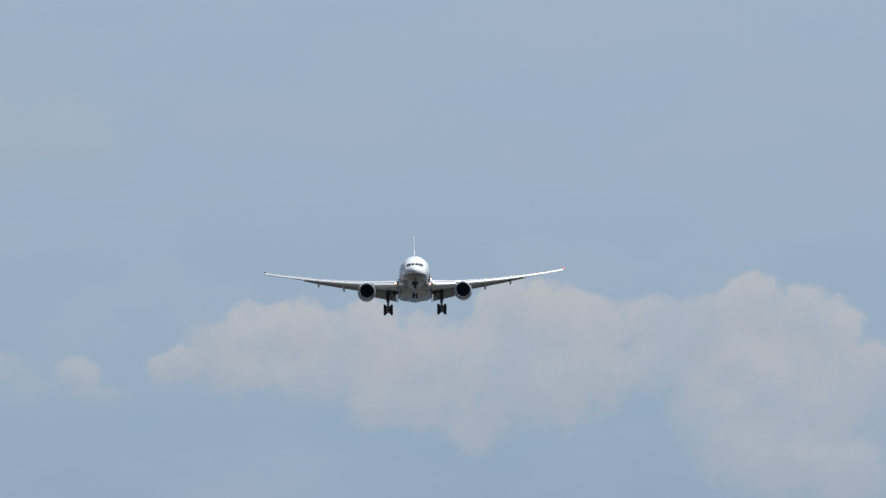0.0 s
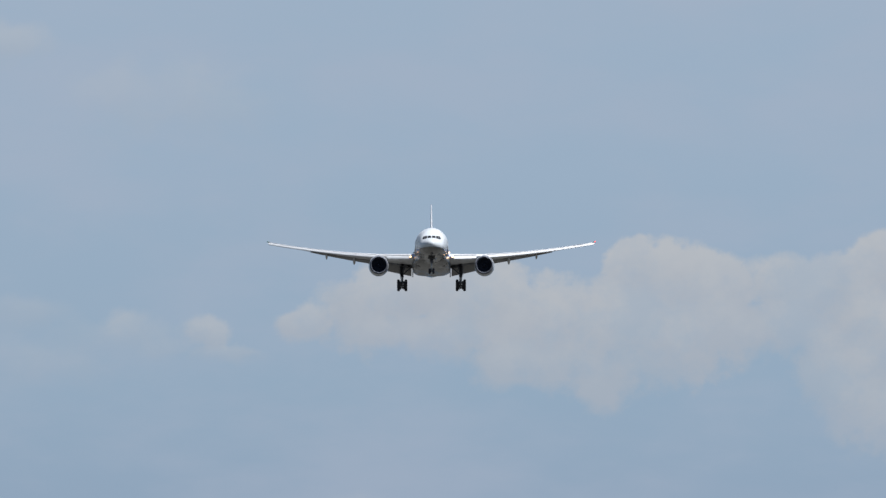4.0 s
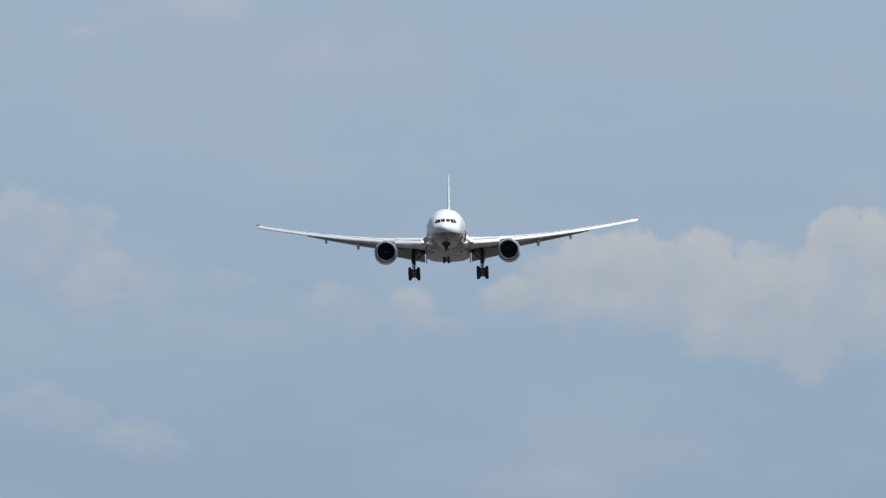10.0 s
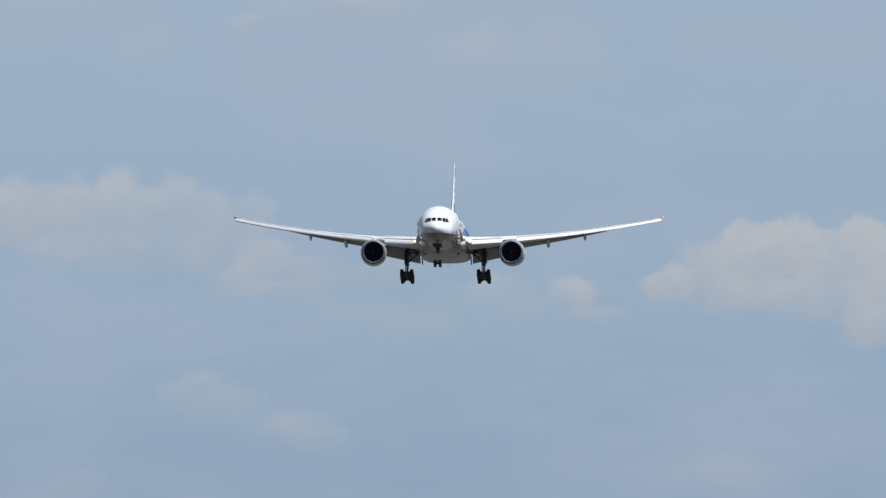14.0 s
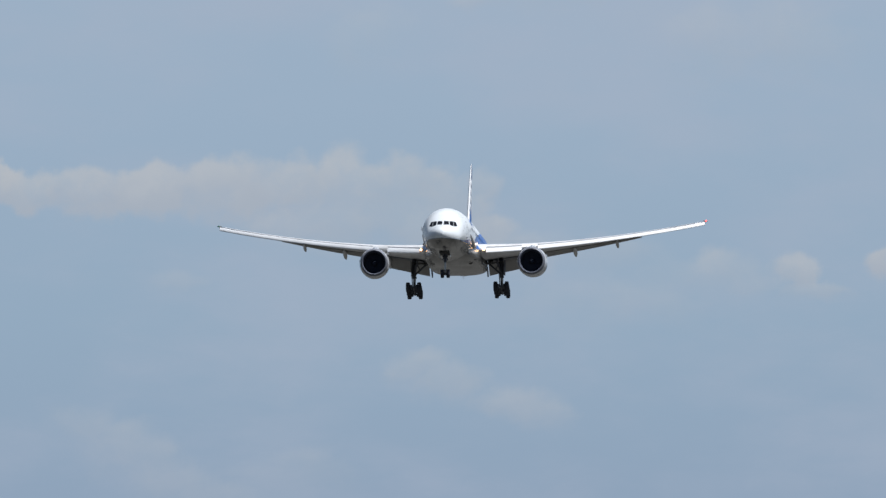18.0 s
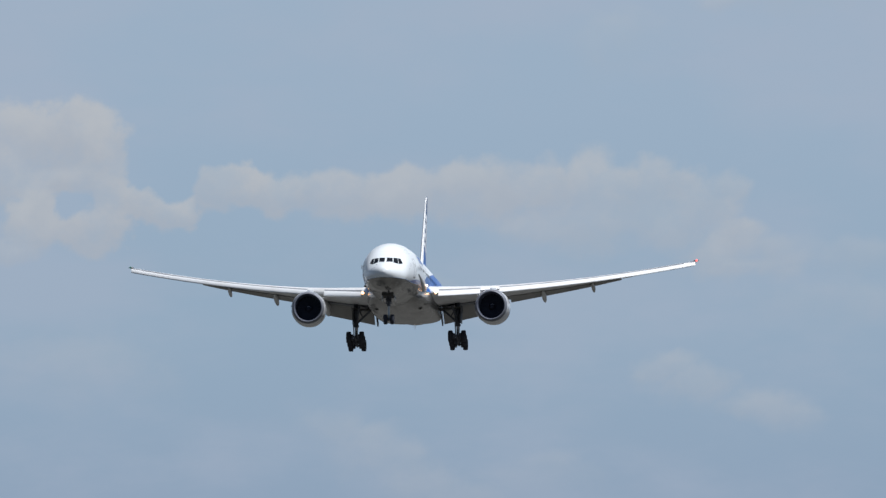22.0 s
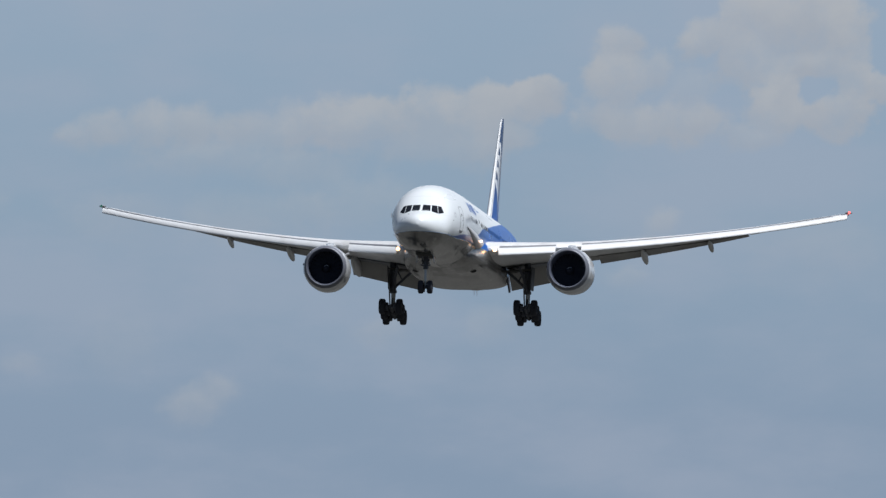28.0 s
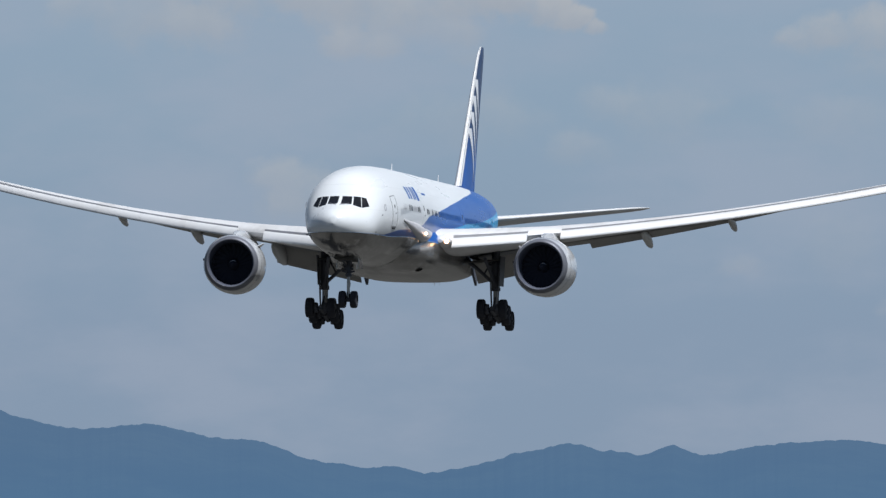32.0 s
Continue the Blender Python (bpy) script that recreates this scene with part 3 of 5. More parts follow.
# ---------------------------------------------------------------- the airliner: body
# stations s in metres behind the nose tip; local Y = 30 - s, X to starboard, Z up from the body's axis
BODY = [  # s, half width, top, bottom
    (0.0, 0.02, -0.93, -0.97), (0.12, 0.42, -0.57, -1.33), (0.4, 0.78, -0.30, -1.63), (1.0, 1.24, -0.02, -2.02), (1.8, 1.68, 0.22, -2.36),
    (2.4, 1.90, 0.38, -2.55), (3.0, 2.09, 0.72, -2.69), (3.7, 2.28, 1.38, -2.80), (4.5, 2.44, 1.98, -2.90), (6.0, 2.66, 2.48, -3.01), (8.0, 2.87, 2.77, -3.07),
    (10.5, 3.03, 2.96, -3.10), (14.0, 3.10, 3.06, -3.10), (18.0, 3.10, 3.10, -3.10), (25.0, 3.10, 3.10, -3.10), (41.0, 3.10, 3.10, -3.10), (45.0, 3.06, 3.10, -2.85), (49.0, 2.85, 3.06, -2.05), (53.0, 2.40, 2.96, -1.05),
    (57.0, 1.70, 2.78, 0.0), (60.5, 0.90, 2.45, 0.95), (62.3, 0.38, 2.15, 1.40), (62.9, 0.10, 1.98, 1.55)]


def body_ring(s):
    w, top, bot = interp(BODY, s)
    return w, (top + bot) / 2, (top - bot) / 2


def skin(s, a, out=0.0):
    """A point of the skin at station s, a radians up from starboard, raised by out."""
    w, zc, h = body_ring(s)
    return Vector(((w + out) * math.cos(a), 30 - s, zc + (h + out) * math.sin(a)))


def skin_from_front(x, z, out=0.0):
    """The point of the nose that is seen at (x, z) from straight ahead."""
    lo, hi = 0.02, 11.0
    for _ in range(40):
        s = (lo + hi) / 2
        w, zc, h = body_ring(s)
        if (x / w) ** 2 + ((z - zc) / h) ** 2 > 1:
            lo = s
        else:
            hi = s
    p = Vector((x, 30 - hi, z))
    w, zc, h = body_ring(hi)
    k = 0.03
    w2, zc2, h2 = body_ring(hi + k)
    n = Vector((x / w**2, 0.0, (z - zc) / h**2))
    n.y = -((x / w2) ** 2 + ((z - zc2) / h2) ** 2 - 1) / k / -2.0
    n.y = abs(n.y)
    return p + n.normalized() * out


def patch(shape, corners, out=0.02, nu=5, nv=5):
    """A raised pane on the nose over the front-view quad (x, z): four corners in turn."""
    rows = []
    a, b, c, d = (Vector((x, 0, z)) for x, z in corners)
    for i in range(nu + 1):
        u = i / nu
        rows.append([])
        for j in range(nv + 1):
            v = j / nv
            q = (a * (1 - u) + b * u) * (1 - v) + (d * (1 - u) + c * u) * v
            rim = 0.0 if i in (0, nu) or j in (0, nv) else 1.0
            rows[-1].append(skin_from_front(q.x, q.z, out * (0.35 + 0.65 * rim)))
    return shape.loft(rows, closed=False)


def side_patch(shape, s0, s1, a0, a1, out, nu=4, nv=8, side=-1):
    """A raised curved sheet on the body's side between stations and angles (degrees above the horizontal)."""
    rows = []
    for i in range(nu + 1):
        s = s0 + (s1 - s0) * i / nu
        rows.append([])
        for j in range(nv + 1):
            a = radians(a0 + (a1 - a0) * j / nv)
            rim = 0.0 if i in (0, nu) or j in (0, nv) else 1.0
            p = skin(s, a, out * (0.2 + 0.8 * rim))
            rows[-1].append(Vector((p.x * side * 1.0, p.y, p.z)))
    return shape.loft(rows, closed=False)


def airliner():
    plane = tagged(new("airliner"), "white and blue twin-engine airliner on approach with gear and flaps down", "airplane")
    stations = [0.0, 0.04, 0.1, 0.2, 0.35, 0.55, 0.8, 1.1, 1.4, 1.7, 2.0, 2.3, 2.6, 2.75, 2.9, 3.05, 3.2, 3.4, 3.6, 3.8, 4.0, 4.5, 5.0, 5.6, 6.3, 7.1, 8.0, 9.2, 10.5, 13, 17, 21, 25, 29, 33, 37, 41,
                42.5, 44, 45.5, 47, 48.5, 50, 51.5, 53, 54.5, 56, 57.5, 59, 60.2, 61.2, 62, 62.5, 62.9]
    seg = 64
    sh = Shape().loft([[skin(s, 2 * math.pi * j / seg) for j in range(seg)] for s in stations])
    fuselage = part("fuselage", sh, M["fuselage"], plane, "white body with blue sweep and bare grey belly", 60)

    # cockpit panes: corners seen from ahead, port side then mirrored
    panes = [[(0.10, 0.32), (0.745, 0.29), (0.685, 0.80), (0.10, 0.82)],
             [(0.835, 0.25), (1.34, 0.09), (1.19, 0.78), (0.775, 0.80)],
             [(1.375, 0.08), (1.75, 0.19), (1.51, 0.70), (1.225, 0.77)]]
    for side in (-1, 1):
        for corners in panes:
            q = [(x * side, z) for x, z in corners]
            part("cockpit_window", patch(Shape(), q, 0.025), M["glass"], fuselage, "dark cockpit pane")
    # rain wipers
    for side in (-1, 1):
        w = Shape().tube(skin_from_front(side * 0.10, 0.22, 0.05), skin_from_front(side * 0.62, 0.30, 0.06), 0.018, seg=6)
        part("wiper", w, M["seal"], fuselage)

    # cabin windows: one mesh, set along both sides
    def oval(side):
        pts, out = [], []
        for ring, k in ((1.0, 0.012), (0.72, 0.02), (0.0, 0.014)):
            pts.append([])
            for j in range(12):
                a = 2 * math.pi * j / 12
                y = 0.125 * ring * math.copysign(abs(math.cos(a)) ** 0.7, math.cos(a))
                z = 0.20 * ring * math.copysign(abs(math.sin(a)) ** 0.7, math.sin(a)) + 0.42
                x = math.sqrt((3.1 + k) ** 2 - z * z)
                pts[-1].append((side * x, y, z))
        return Shape().loft(pts, True, False).mesh("cabin_window")
    for side in (-1, 1):
        clear, drawn, deep = oval(side), oval(side), oval(side)
        deep.materials.append(M["blue_pane"])
        clear.materials.append(M["glass"])
        drawn.materials.append(M["shade"])
        pick = random.Random(11 + side)
        for k in range(80):
            s = 8.7 + k * 0.5334
            if any(abs(s - d) < 0.95 for d in (17.0, 33.2, 46.6)) or s > 47.5:
                continue
            part("cabin_window", deep if s > 23.5 else drawn if pick.random() < 0.60 else clear, M["glass"], fuselage, m=Matrix.Translation((0, 30 - s, 0)))
        # doors: raised outline, panel, small pane and handle
        for s, width in ((7.1, 1.07), (17.0, 1.07), (33.2, 1.07), (46.6, 1.07)):
            door = part("cabin_door", side_patch(Shape(), s - width / 2, s + width / 2, -14, 24, 0.012 if s < 10 else 0.004, 4, 8, side), M["fuselage"], plane, "cabin door with thin outline")
            o = Shape()
            t, lift = (0.045, 0.012) if s < 10 else (0.015, 0.004)
            for s0, s1, a0, a1 in ((s - width / 2 - t, s - width / 2, -14, 24), (s + width / 2, s + width / 2 + t, -14, 24),
                                   (s - width / 2 - t, s + width / 2 + t, 24, 25), (s - width / 2 - t, s + width / 2 + t, -15.6, -14)):
                side_patch(o, s0, s1, a0, a1, lift + 0.004, 2, 8, side)
            part("outline", o, M["seal" if s < 10 else "fuselage"], door)
            part("pane", side_patch(Shape(), s - 0.12, s + 0.12, 8, 13.5, 0.03, 2, 3, side), M["glass"], door)
            part("handle", side_patch(Shape(), s + 0.02, s + 0.36, 1.5, 3.2, 0.03, 2, 2, side), M["seal"], door)
            if s < 8:
                part("sill", side_patch(Shape(), s - 0.42, s + 0.42, -17.6, -16.0, 0.03, 2, 2, side), M["well"], door)
        # cargo door low on the starboard side
        if side > 0:
            cargo = part("cargo_door", side_patch(Shape(), 9.2, 11.9, -44, -9, 0.012, 4, 8, side), M["fuselage"], plane, "forward cargo door with raised frame")
            o = Shape()
            for s0, s1, a0, a1 in ((9.08, 9.2, -45, -8), (11.9, 12.02, -45, -8), (9.08, 12.02, -9, -7.6), (9.08, 12.02, -45.4, -44)):
                side_patch(o, s0, s1, a0, a1, 0.03, 2, 8, side)
            part("outline", o, M["white"], cargo)
        # sign on the forward body: slanted blue blocks and a short bar, no letters
        for k, (s0, s1, a0, a1) in enumerate(((11.9, 12.35, 20, 36), (12.75, 13.2, 20, 36), (13.75, 14.15, 20, 36), (14.4, 14.75, 20, 36))):
            part("sign_block", side_patch(Shape(), s0 + (0.0 if side < 0 else 0.1), s1, a0, a1, 0.012, 2, 4, side), M["blue"], fuselage, "dark blue painted block")
        part("sign_block", side_patch(Shape(), 15.15, 15.95, 19, 37, 0.012, 2, 4, side), M["blue"], fuselage, "broad dark blue painted block")
        part("sign_bar", side_patch(Shape(), 18.0, 19.4, 28, 30.5, 0.012, 2, 2, side), M["blue"], fuselage)
        ring = []
        for k in range(17):
            w = 2 * math.pi * k / 16
            ring.append([])
            for r in (0.17, 0.22):
                p = skin(5.05 + r * math.cos(w), radians(13.0 + 4.6 * r / 0.22 * math.sin(w)), 0.012)
                ring[-1].append(Vector((p.x * side, p.y, p.z)))
        part("crew_emblem", Shape().loft(ring, closed=False), M["emblem"], fuselage, "small faded grey ring-shaped emblem")
        for s, a0, a1 in ((4.25, 4, 5.5), (3.4, -18, -16.5)):
            part("probe_plate", side_patch(Shape(), s, s + 0.22, a0, a1, 0.02, 2, 2, side), M["seal"], fuselage)
        for s in (3.9, 4.3):
            p = skin(s, radians(-24))
            p.x *= side
            part("pitot_probe", Shape().tube(p, p + Vector((side * 0.12, 0.0, -0.03)), 0.02, seg=6).tube(p + Vector((side * 0.12, -0.02, -0.03)), p + Vector((side * 0.12, 0.26, -0.03)), 0.02, 0.012, 6), M["chrome"], fuselage)

    # crown and belly aerials
    def blade(s, top, height, chord, parent):
        w, zc, h = body_ring(s)
        z0 = zc + h if top else zc - h
        sg = 1 if top else -1
        rings = []
        for k, c, back in ((-0.06, 1.0, 0.0), (0.5, 0.8, 0.18), (1.0, 0.5, 0.38)):
            y, z = 30 - s - back * chord, z0 + sg * k * height
            rings.append([(0.0, y, z), (0.028 * c, y - 0.35 * chord * c, z), (0.0, y - chord * c, z), (-0.028 * c, y - 0.35 * chord * c, z)])
        part("aerial", Shape().loft(rings), M["white"], parent, angle=25)
    for s in (23.0, 42.5):
        blade(s, True, 0.5, 0.45, fuselage)
    for s in (9.5, 41.5, 43.5):
        blade(s, False, 0.4, 0.4, fuselage)
    # wing-to-body fairing
    FAIR = [(14.6, 2.0, -1.3, -2.5), (16.0, 2.45, -1.1, -2.9), (17.5, 2.85, -0.8, -3.12), (19.0, 3.2, -0.5, -3.3), (20.5, 3.42, -0.3, -3.38), (22.5, 3.52, -0.25, -3.48), (26.0, 3.6, -0.2, -3.6), (31.0, 3.62, -0.3, -3.64), (35.0, 3.6, -0.45, -3.55),
            (38.0, 3.42, -0.6, -3.34), (40.5, 3.12, -0.9, -3.08), (43.0, 2.5, -1.3, -2.75)]
    rings = []
    for s in np.linspace(14.6, 43.0, 38):
        w, top, bot = interp(FAIR, s)
        ring = []
        for j in range(40):
            a = 2 * math.pi * j / 40
            e = 0.62
            ring.append((w * math.copysign(abs(math.cos(a)) ** e, math.cos(a)), 30 - s, (top + bot) / 2 + (top - bot) / 2 * math.copysign(abs(math.sin(a)) ** (0.8 if math.sin(a) > 0 else 0.6), math.sin(a))))
        rings.append(ring)
    fairing = part("belly_fairing", Shape().loft(rings), M["body_fairing"], plane, "white and blue wing-to-body fairing with polished grey belly", 60)
    for side in (-1, 1):
        sc = Shape().lathe([(0.0, 0.30), (-0.05, 0.34), (-0.5, 0.30), (-0.7, 0.0)], 20, pose(side * 2.30, 10.3, -2.98, -14, 0, side * -8))
        part("air_scoop", sc, M["well"], fairing, "dark cooling-air inlet")
        fil = []
        for t in np.linspace(0.0, 1.0, 9):
            k = math.sin(math.pi * (0.04 + 0.5 * t)) ** 0.7
            fil.append([(side * (3.52 + 0.62 * k * math.cos(a)), 9.25 - 2.0 * t, -1.33 + 0.05 * t + 0.46 * k * math.sin(a)) for a in (2 * math.pi * j / 16 for j in range(16))])
        part("wing_root_fillet", Shape().loft(fil), M["white"], fairing, "white wing-root fillet")
        # shoulder of the fairing that carries the turn-off light
        hump = []
        for t in np.linspace(0.0, 1.0, 14):
            s = 9.4 + 11.8 * t
            k = math.sin(math.pi * min(0.97, 0.02 + 0.78 * t ** 1.2)) ** 0.8
            z = -0.42 - 0.62 * min(1.0, t * 1.45)
            x = math.sqrt(max(0.0, 3.06 ** 2 - z * z)) - 0.04
            hump.append([(side * (x + 0.33 * k * math.cos(a)), 30 - s, z + 0.46 * k * math.sin(a)) for a in (2 * math.pi * j / 18 for j in range(18))])
        part("fairing_shoulder", Shape().loft(hump), M["shoulder"], fairing, "dull grey fairing shoulder", 60)
        # landing lights in the wing root, taxi light a little ahead on the fairing
        for name, at, r, mat, label in (("landing_light", (side * 3.92, 9.12, -1.34), 0.15, "lamp" if side < 0 else "lamp_dim", "lit wing-root landing light"),
                                        ("taxi_light", (side * 3.30, 13.55, -1.02), 0.105, "lamp_small" if side < 0 else "glass", "lit turn-off light" if side < 0 else "unlit turn-off light")):
            lamp = part(name, Shape().lathe([(0.03, 0.0), (0.025, r * 0.6), (0.0, r), (-0.04, r * 0.9)], 16, pose(*at)), M[mat], plane, label)
            part("housing", Shape().lathe([(-0.12, r * 1.02), (0.10, r * 1.06), (0.10, r * 1.22), (-0.12, r * 1.25)], 20, pose(*at)), M["shoulder"], lamp, "grey lamp housing")
    return plane


# ---------------------------------------------------------------- wings and tail
def foil(n=14, thick=0.12, camber=0.02):
    """Closed wing section: (chord fraction, height fraction), from the trailing edge over the top to the nose and back below."""
    def half(c):
        return 5 * thick * (0.2969 * math.sqrt(c) - 0.126 * c - 0.3516 * c**2 + 0.2843 * c**3 - 0.1030 * c**4)
    xs = [(1 - math.cos(math.pi * i / n)) / 2 for i in range(n + 1)]
    up = [(c, 4 * camber * c * (1 - c) + half(c)) for c in reversed(xs)]
    lo = [(c, 4 * camber * c * (1 - c) - half(c)) for c in xs[1:]]
    return up + lo[:-1] + [(1.0, -0.001)]


WING = [  # x, leading edge station, chord, thickness ratio, twist in degrees
    (2.2, 20.55, 14.0, 0.135, 2.5), (3.6, 21.65, 12.9, 0.13, 2.3), (6.5, 23.85, 11.1, 0.12, 1.8), (9.75, 26.3, 9.0, 0.112, 1.4), (14.0, 29.22, 7.35, 0.105, 0.9),
    (20.0, 33.35, 5.3, 0.10, 0.2), (26.0, 37.47, 3.35, 0.108, -1.4), (29.72, 40.0, 2.2, 0.120, -2.6), (30.42, 40.48, 1.9, 0.115, -2.8), (30.70, 40.72, 1.60, 0.095, -2.8)]


def wing_z(x):
    return -1.61 + 0.0725 * x + 0.00286 * x * x


def wing_at(x):
    le, chord, thick, twist = interp(WING, x)
    return le, chord, thick, radians(twist)


def wing_point(x, c, h, side=1):
    """A point at span x, chord fraction c, and h metres above the chord line."""
    le, chord, thick, tw = wing_at(x)
    dy, dz = c * chord * math.cos(tw) + h * math.sin(tw), -c * chord * math.sin(tw) + h * math.cos(tw)
    return Vector((side * x, 30 - le - dy, wing_z(x) + dz))


def strip(x0, x1, n, section):
    """A loft along the span; section(x) gives (chord fraction, metres above the chord line) points."""
    return Shape().loft([[wing_point(x, c, h) for c, h in section(x)] for x in np.linspace(x0, x1, n)])


def wing_section(x):
    le, chord, thick, tw = wing_at(x)
    return [(c, h * chord) for c, h in foil(14, thick)]


def slat_section(x):
    """A drooped nose piece ahead of and below the fixed nose: a broad sloping face and a tight lower edge."""
    le, chord, thick, tw = wing_at(x)
    depth = 0.74 + 0.046 * chord
    pts = []
    for y, z in ((0.66, 0.29), (0.50, 0.275), (0.36, 0.22), (0.23, 0.13), (0.11, 0.01), (0.03, -0.11), (0.0, -0.19), (0.015, -0.235), (0.06, -0.25),
                 (0.14, -0.20), (0.24, -0.08), (0.36, 0.06), (0.50, 0.18), (0.66, 0.25)):
        pts.append((depth * (y - 0.50) / chord, depth * (z - 0.155 - 0.10 * (x / 30.0) ** 3)))
    return pts


def flap_section(chord_len, angle, back, drop):
    def section(x):
        le, chord, thick, tw = wing_at(x)
        k = chord_len(x)
        pts = []
        t = radians(angle)
        for c, h in foil(8, 0.13, 0.03):
            y, z = c * k, h * k
            pts.append(((chord * back + y * math.cos(t) + z * math.sin(t)) / chord, -y * math.sin(t) + z * math.cos(t) - drop))
        return pts
    return section


def canoe(x, length, width, depth, ahead=0.62, droop=9.0):
    """Flap track fairing under the wing at span x."""
    rings = []
    for i in range(15):
        t = i / 14
        k = math.sin(math.pi * min(1.0, t * 0.92 + 0.03)) ** 0.6 if t < 0.98 else 0.05
        y, z = -t * length, -depth * 0.45 * (1 - (1 - t) ** 2) - math.tan(radians(droop)) * max(0.0, t - 0.45) * length
        rings.append([(width / 2 * k * math.cos(a), y, z + depth / 2 * k * math.sin(a)) for a in (2 * math.pi * j / 14 for j in range(14))])
    p = wing_point(x, ahead, 0.0)
    le, chord, thick, tw = wing_at(x)
    return Shape().loft(rings, m=Matrix.Translation(p - Vector((0, 0, 0.30 * thick * chord + 0.06))))


def wings(plane):
    for side in (1, -1):
        def put(name, shape, mat, parent, label="", angle=40.0):
            return part(name, shape if side > 0 else shape.mirrored(), M[mat], parent, label, angle)
        wing = put("wing", strip(2.2, 30.70, 40, wing_section), "wing", plane, "swept grey wing with slats and flaps extended", 50)
        for x0, x1 in ((4.15, 8.4), (10.35, 14.1), (14.104, 17.3), (17.304, 20.5), (20.504, 23.7), (23.704, 26.8), (26.804, 30.62)):
            put("slat", strip(x0, x1, 7, slat_section), "slat", wing, "bright metal leading-edge slat", 50)
        # dark strips laid on the wing nose paint the shade of the slat gap
        for x0, x1 in ((4.15, 8.4), (10.35, 30.55)):
            def cove(x):
                le, chord, thick, tw = wing_at(x)
                def top(c):
                    return 0.04 * 2 * c * (1 - c) + 5 * thick * (0.2969 * math.sqrt(c) - 0.126 * c - 0.3516 * c**2)
                cs = [k / chord for k in (0.0, 0.04, 0.08, 0.14, 0.20, 0.26)]
                return [(c, top(c) * chord + 0.012) for c in reversed(cs)] + [(c, top(c) * chord - 0.05) for c in cs]
            put("slat_gap_shade", strip(x0, x1, 16, cove), "seal", wing, "dark strip for the shaded gap behind the extended slats", 60)
        # solid strips under the wing stand for the shade in the flap slots
        for x0, x1 in ((3.75, 9.3), (10.95, 22.7)):
            def slot(x):
                le, chord, thick, tw = wing_at(x)
                low = -0.018 * chord
                return [(0.79, low + 0.02), (0.885, low + 0.06), (0.885, low - 0.15), (0.84, low - 0.14), (0.79, low - 0.06)]
            put("flap_slot_shade", strip(x0, x1, 8, slot), "seal" if x0 < 5 else "flap", wing, "dark strip for the shaded slot ahead of the lowered flap")
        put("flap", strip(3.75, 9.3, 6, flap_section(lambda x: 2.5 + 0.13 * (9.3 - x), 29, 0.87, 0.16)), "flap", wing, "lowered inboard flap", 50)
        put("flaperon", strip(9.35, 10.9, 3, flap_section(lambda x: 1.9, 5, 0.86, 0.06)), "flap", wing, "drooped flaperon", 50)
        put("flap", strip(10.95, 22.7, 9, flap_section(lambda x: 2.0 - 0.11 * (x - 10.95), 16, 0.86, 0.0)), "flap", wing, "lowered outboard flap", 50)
        put("aileron", strip(22.85, 28.4, 6, flap_section(lambda x: 1.05 - 0.06 * (x - 22.85), 3, 0.80, 0.01)), "wing", wing, angle=50)
        for x, ln, w, d in ((8.85, 5.4, 0.75, 1.1), (14.5, 4.4, 0.52, 0.70), (19.7, 3.5, 0.42, 0.57)):
            put("flap_track_fairing", canoe(x, ln, w, d), "fairing", wing, "grey canoe-shaped fairing")
        # inboard flap end plate by the body
        plate = Shape().loft([[(x, -3.2, -2.1), (x, -4.3, -2.2), (x, -6.5, -3.3), (x, -6.2, -3.68), (x, -4.4, -2.75)] for x in (3.43, 3.58)])
        put("flap_end_plate", plate, "gear", wing, "dark triangular flap end plate")
        # spoilers lie flush on top, each 6 mm proud
        for x0, x1, c0, c1 in ((4.2, 6.3, 0.70, 0.82), (6.4, 8.5, 0.69, 0.82), (11.3, 13.6, 0.70, 0.83), (13.7, 16.0, 0.69, 0.83), (16.1, 18.4, 0.68, 0.83), (18.5, 20.8, 0.67, 0.83)):
            rows = []
            for x in np.linspace(x0, x1, 4):
                le, chord, thick, tw = wing_at(x)
                top = {c: max(h for cc, h in foil(40, thick) if abs(cc - c) < 0.03) * chord for c in (c0, (c0 + c1) / 2, c1)}
                rows.append([wing_point(x, c, top[c] + k) for c, k in ((c0, -0.02), (c0, 0.012), ((c0 + c1) / 2, 0.015), (c1, 0.02), (c1, -0.02))])
            put("spoiler", Shape().loft(rows), "fairing", wing, angle=30)
        tip = wing_point(30.72, 0.10, 0.10)
        put("position_light", Shape().lathe([(0.12, 0.0), (0.09, 0.07), (0.0, 0.10), (-0.08, 0.08)], 12, Matrix.Translation(tip + Vector((0.04, 0.26, 0.04)))), "red" if side < 0 else "green", wing, "wingtip position light")
        put("wingtip_cap", Shape().loft([[tip + Vector((dx, -0.05 + k * 0.9 * math.cos(a), 0.035 + k * 0.28 * math.sin(a))) for a in (2 * math.pi * j / 12 for j in range(12))]
                                         for dx, k in ((-0.32, 0.10), (-0.20, 0.30), (0.06, 0.32), (0.16, 0.20), (0.28, 0.02))]), "seal", wing, "dark pointed wingtip cap", 50)


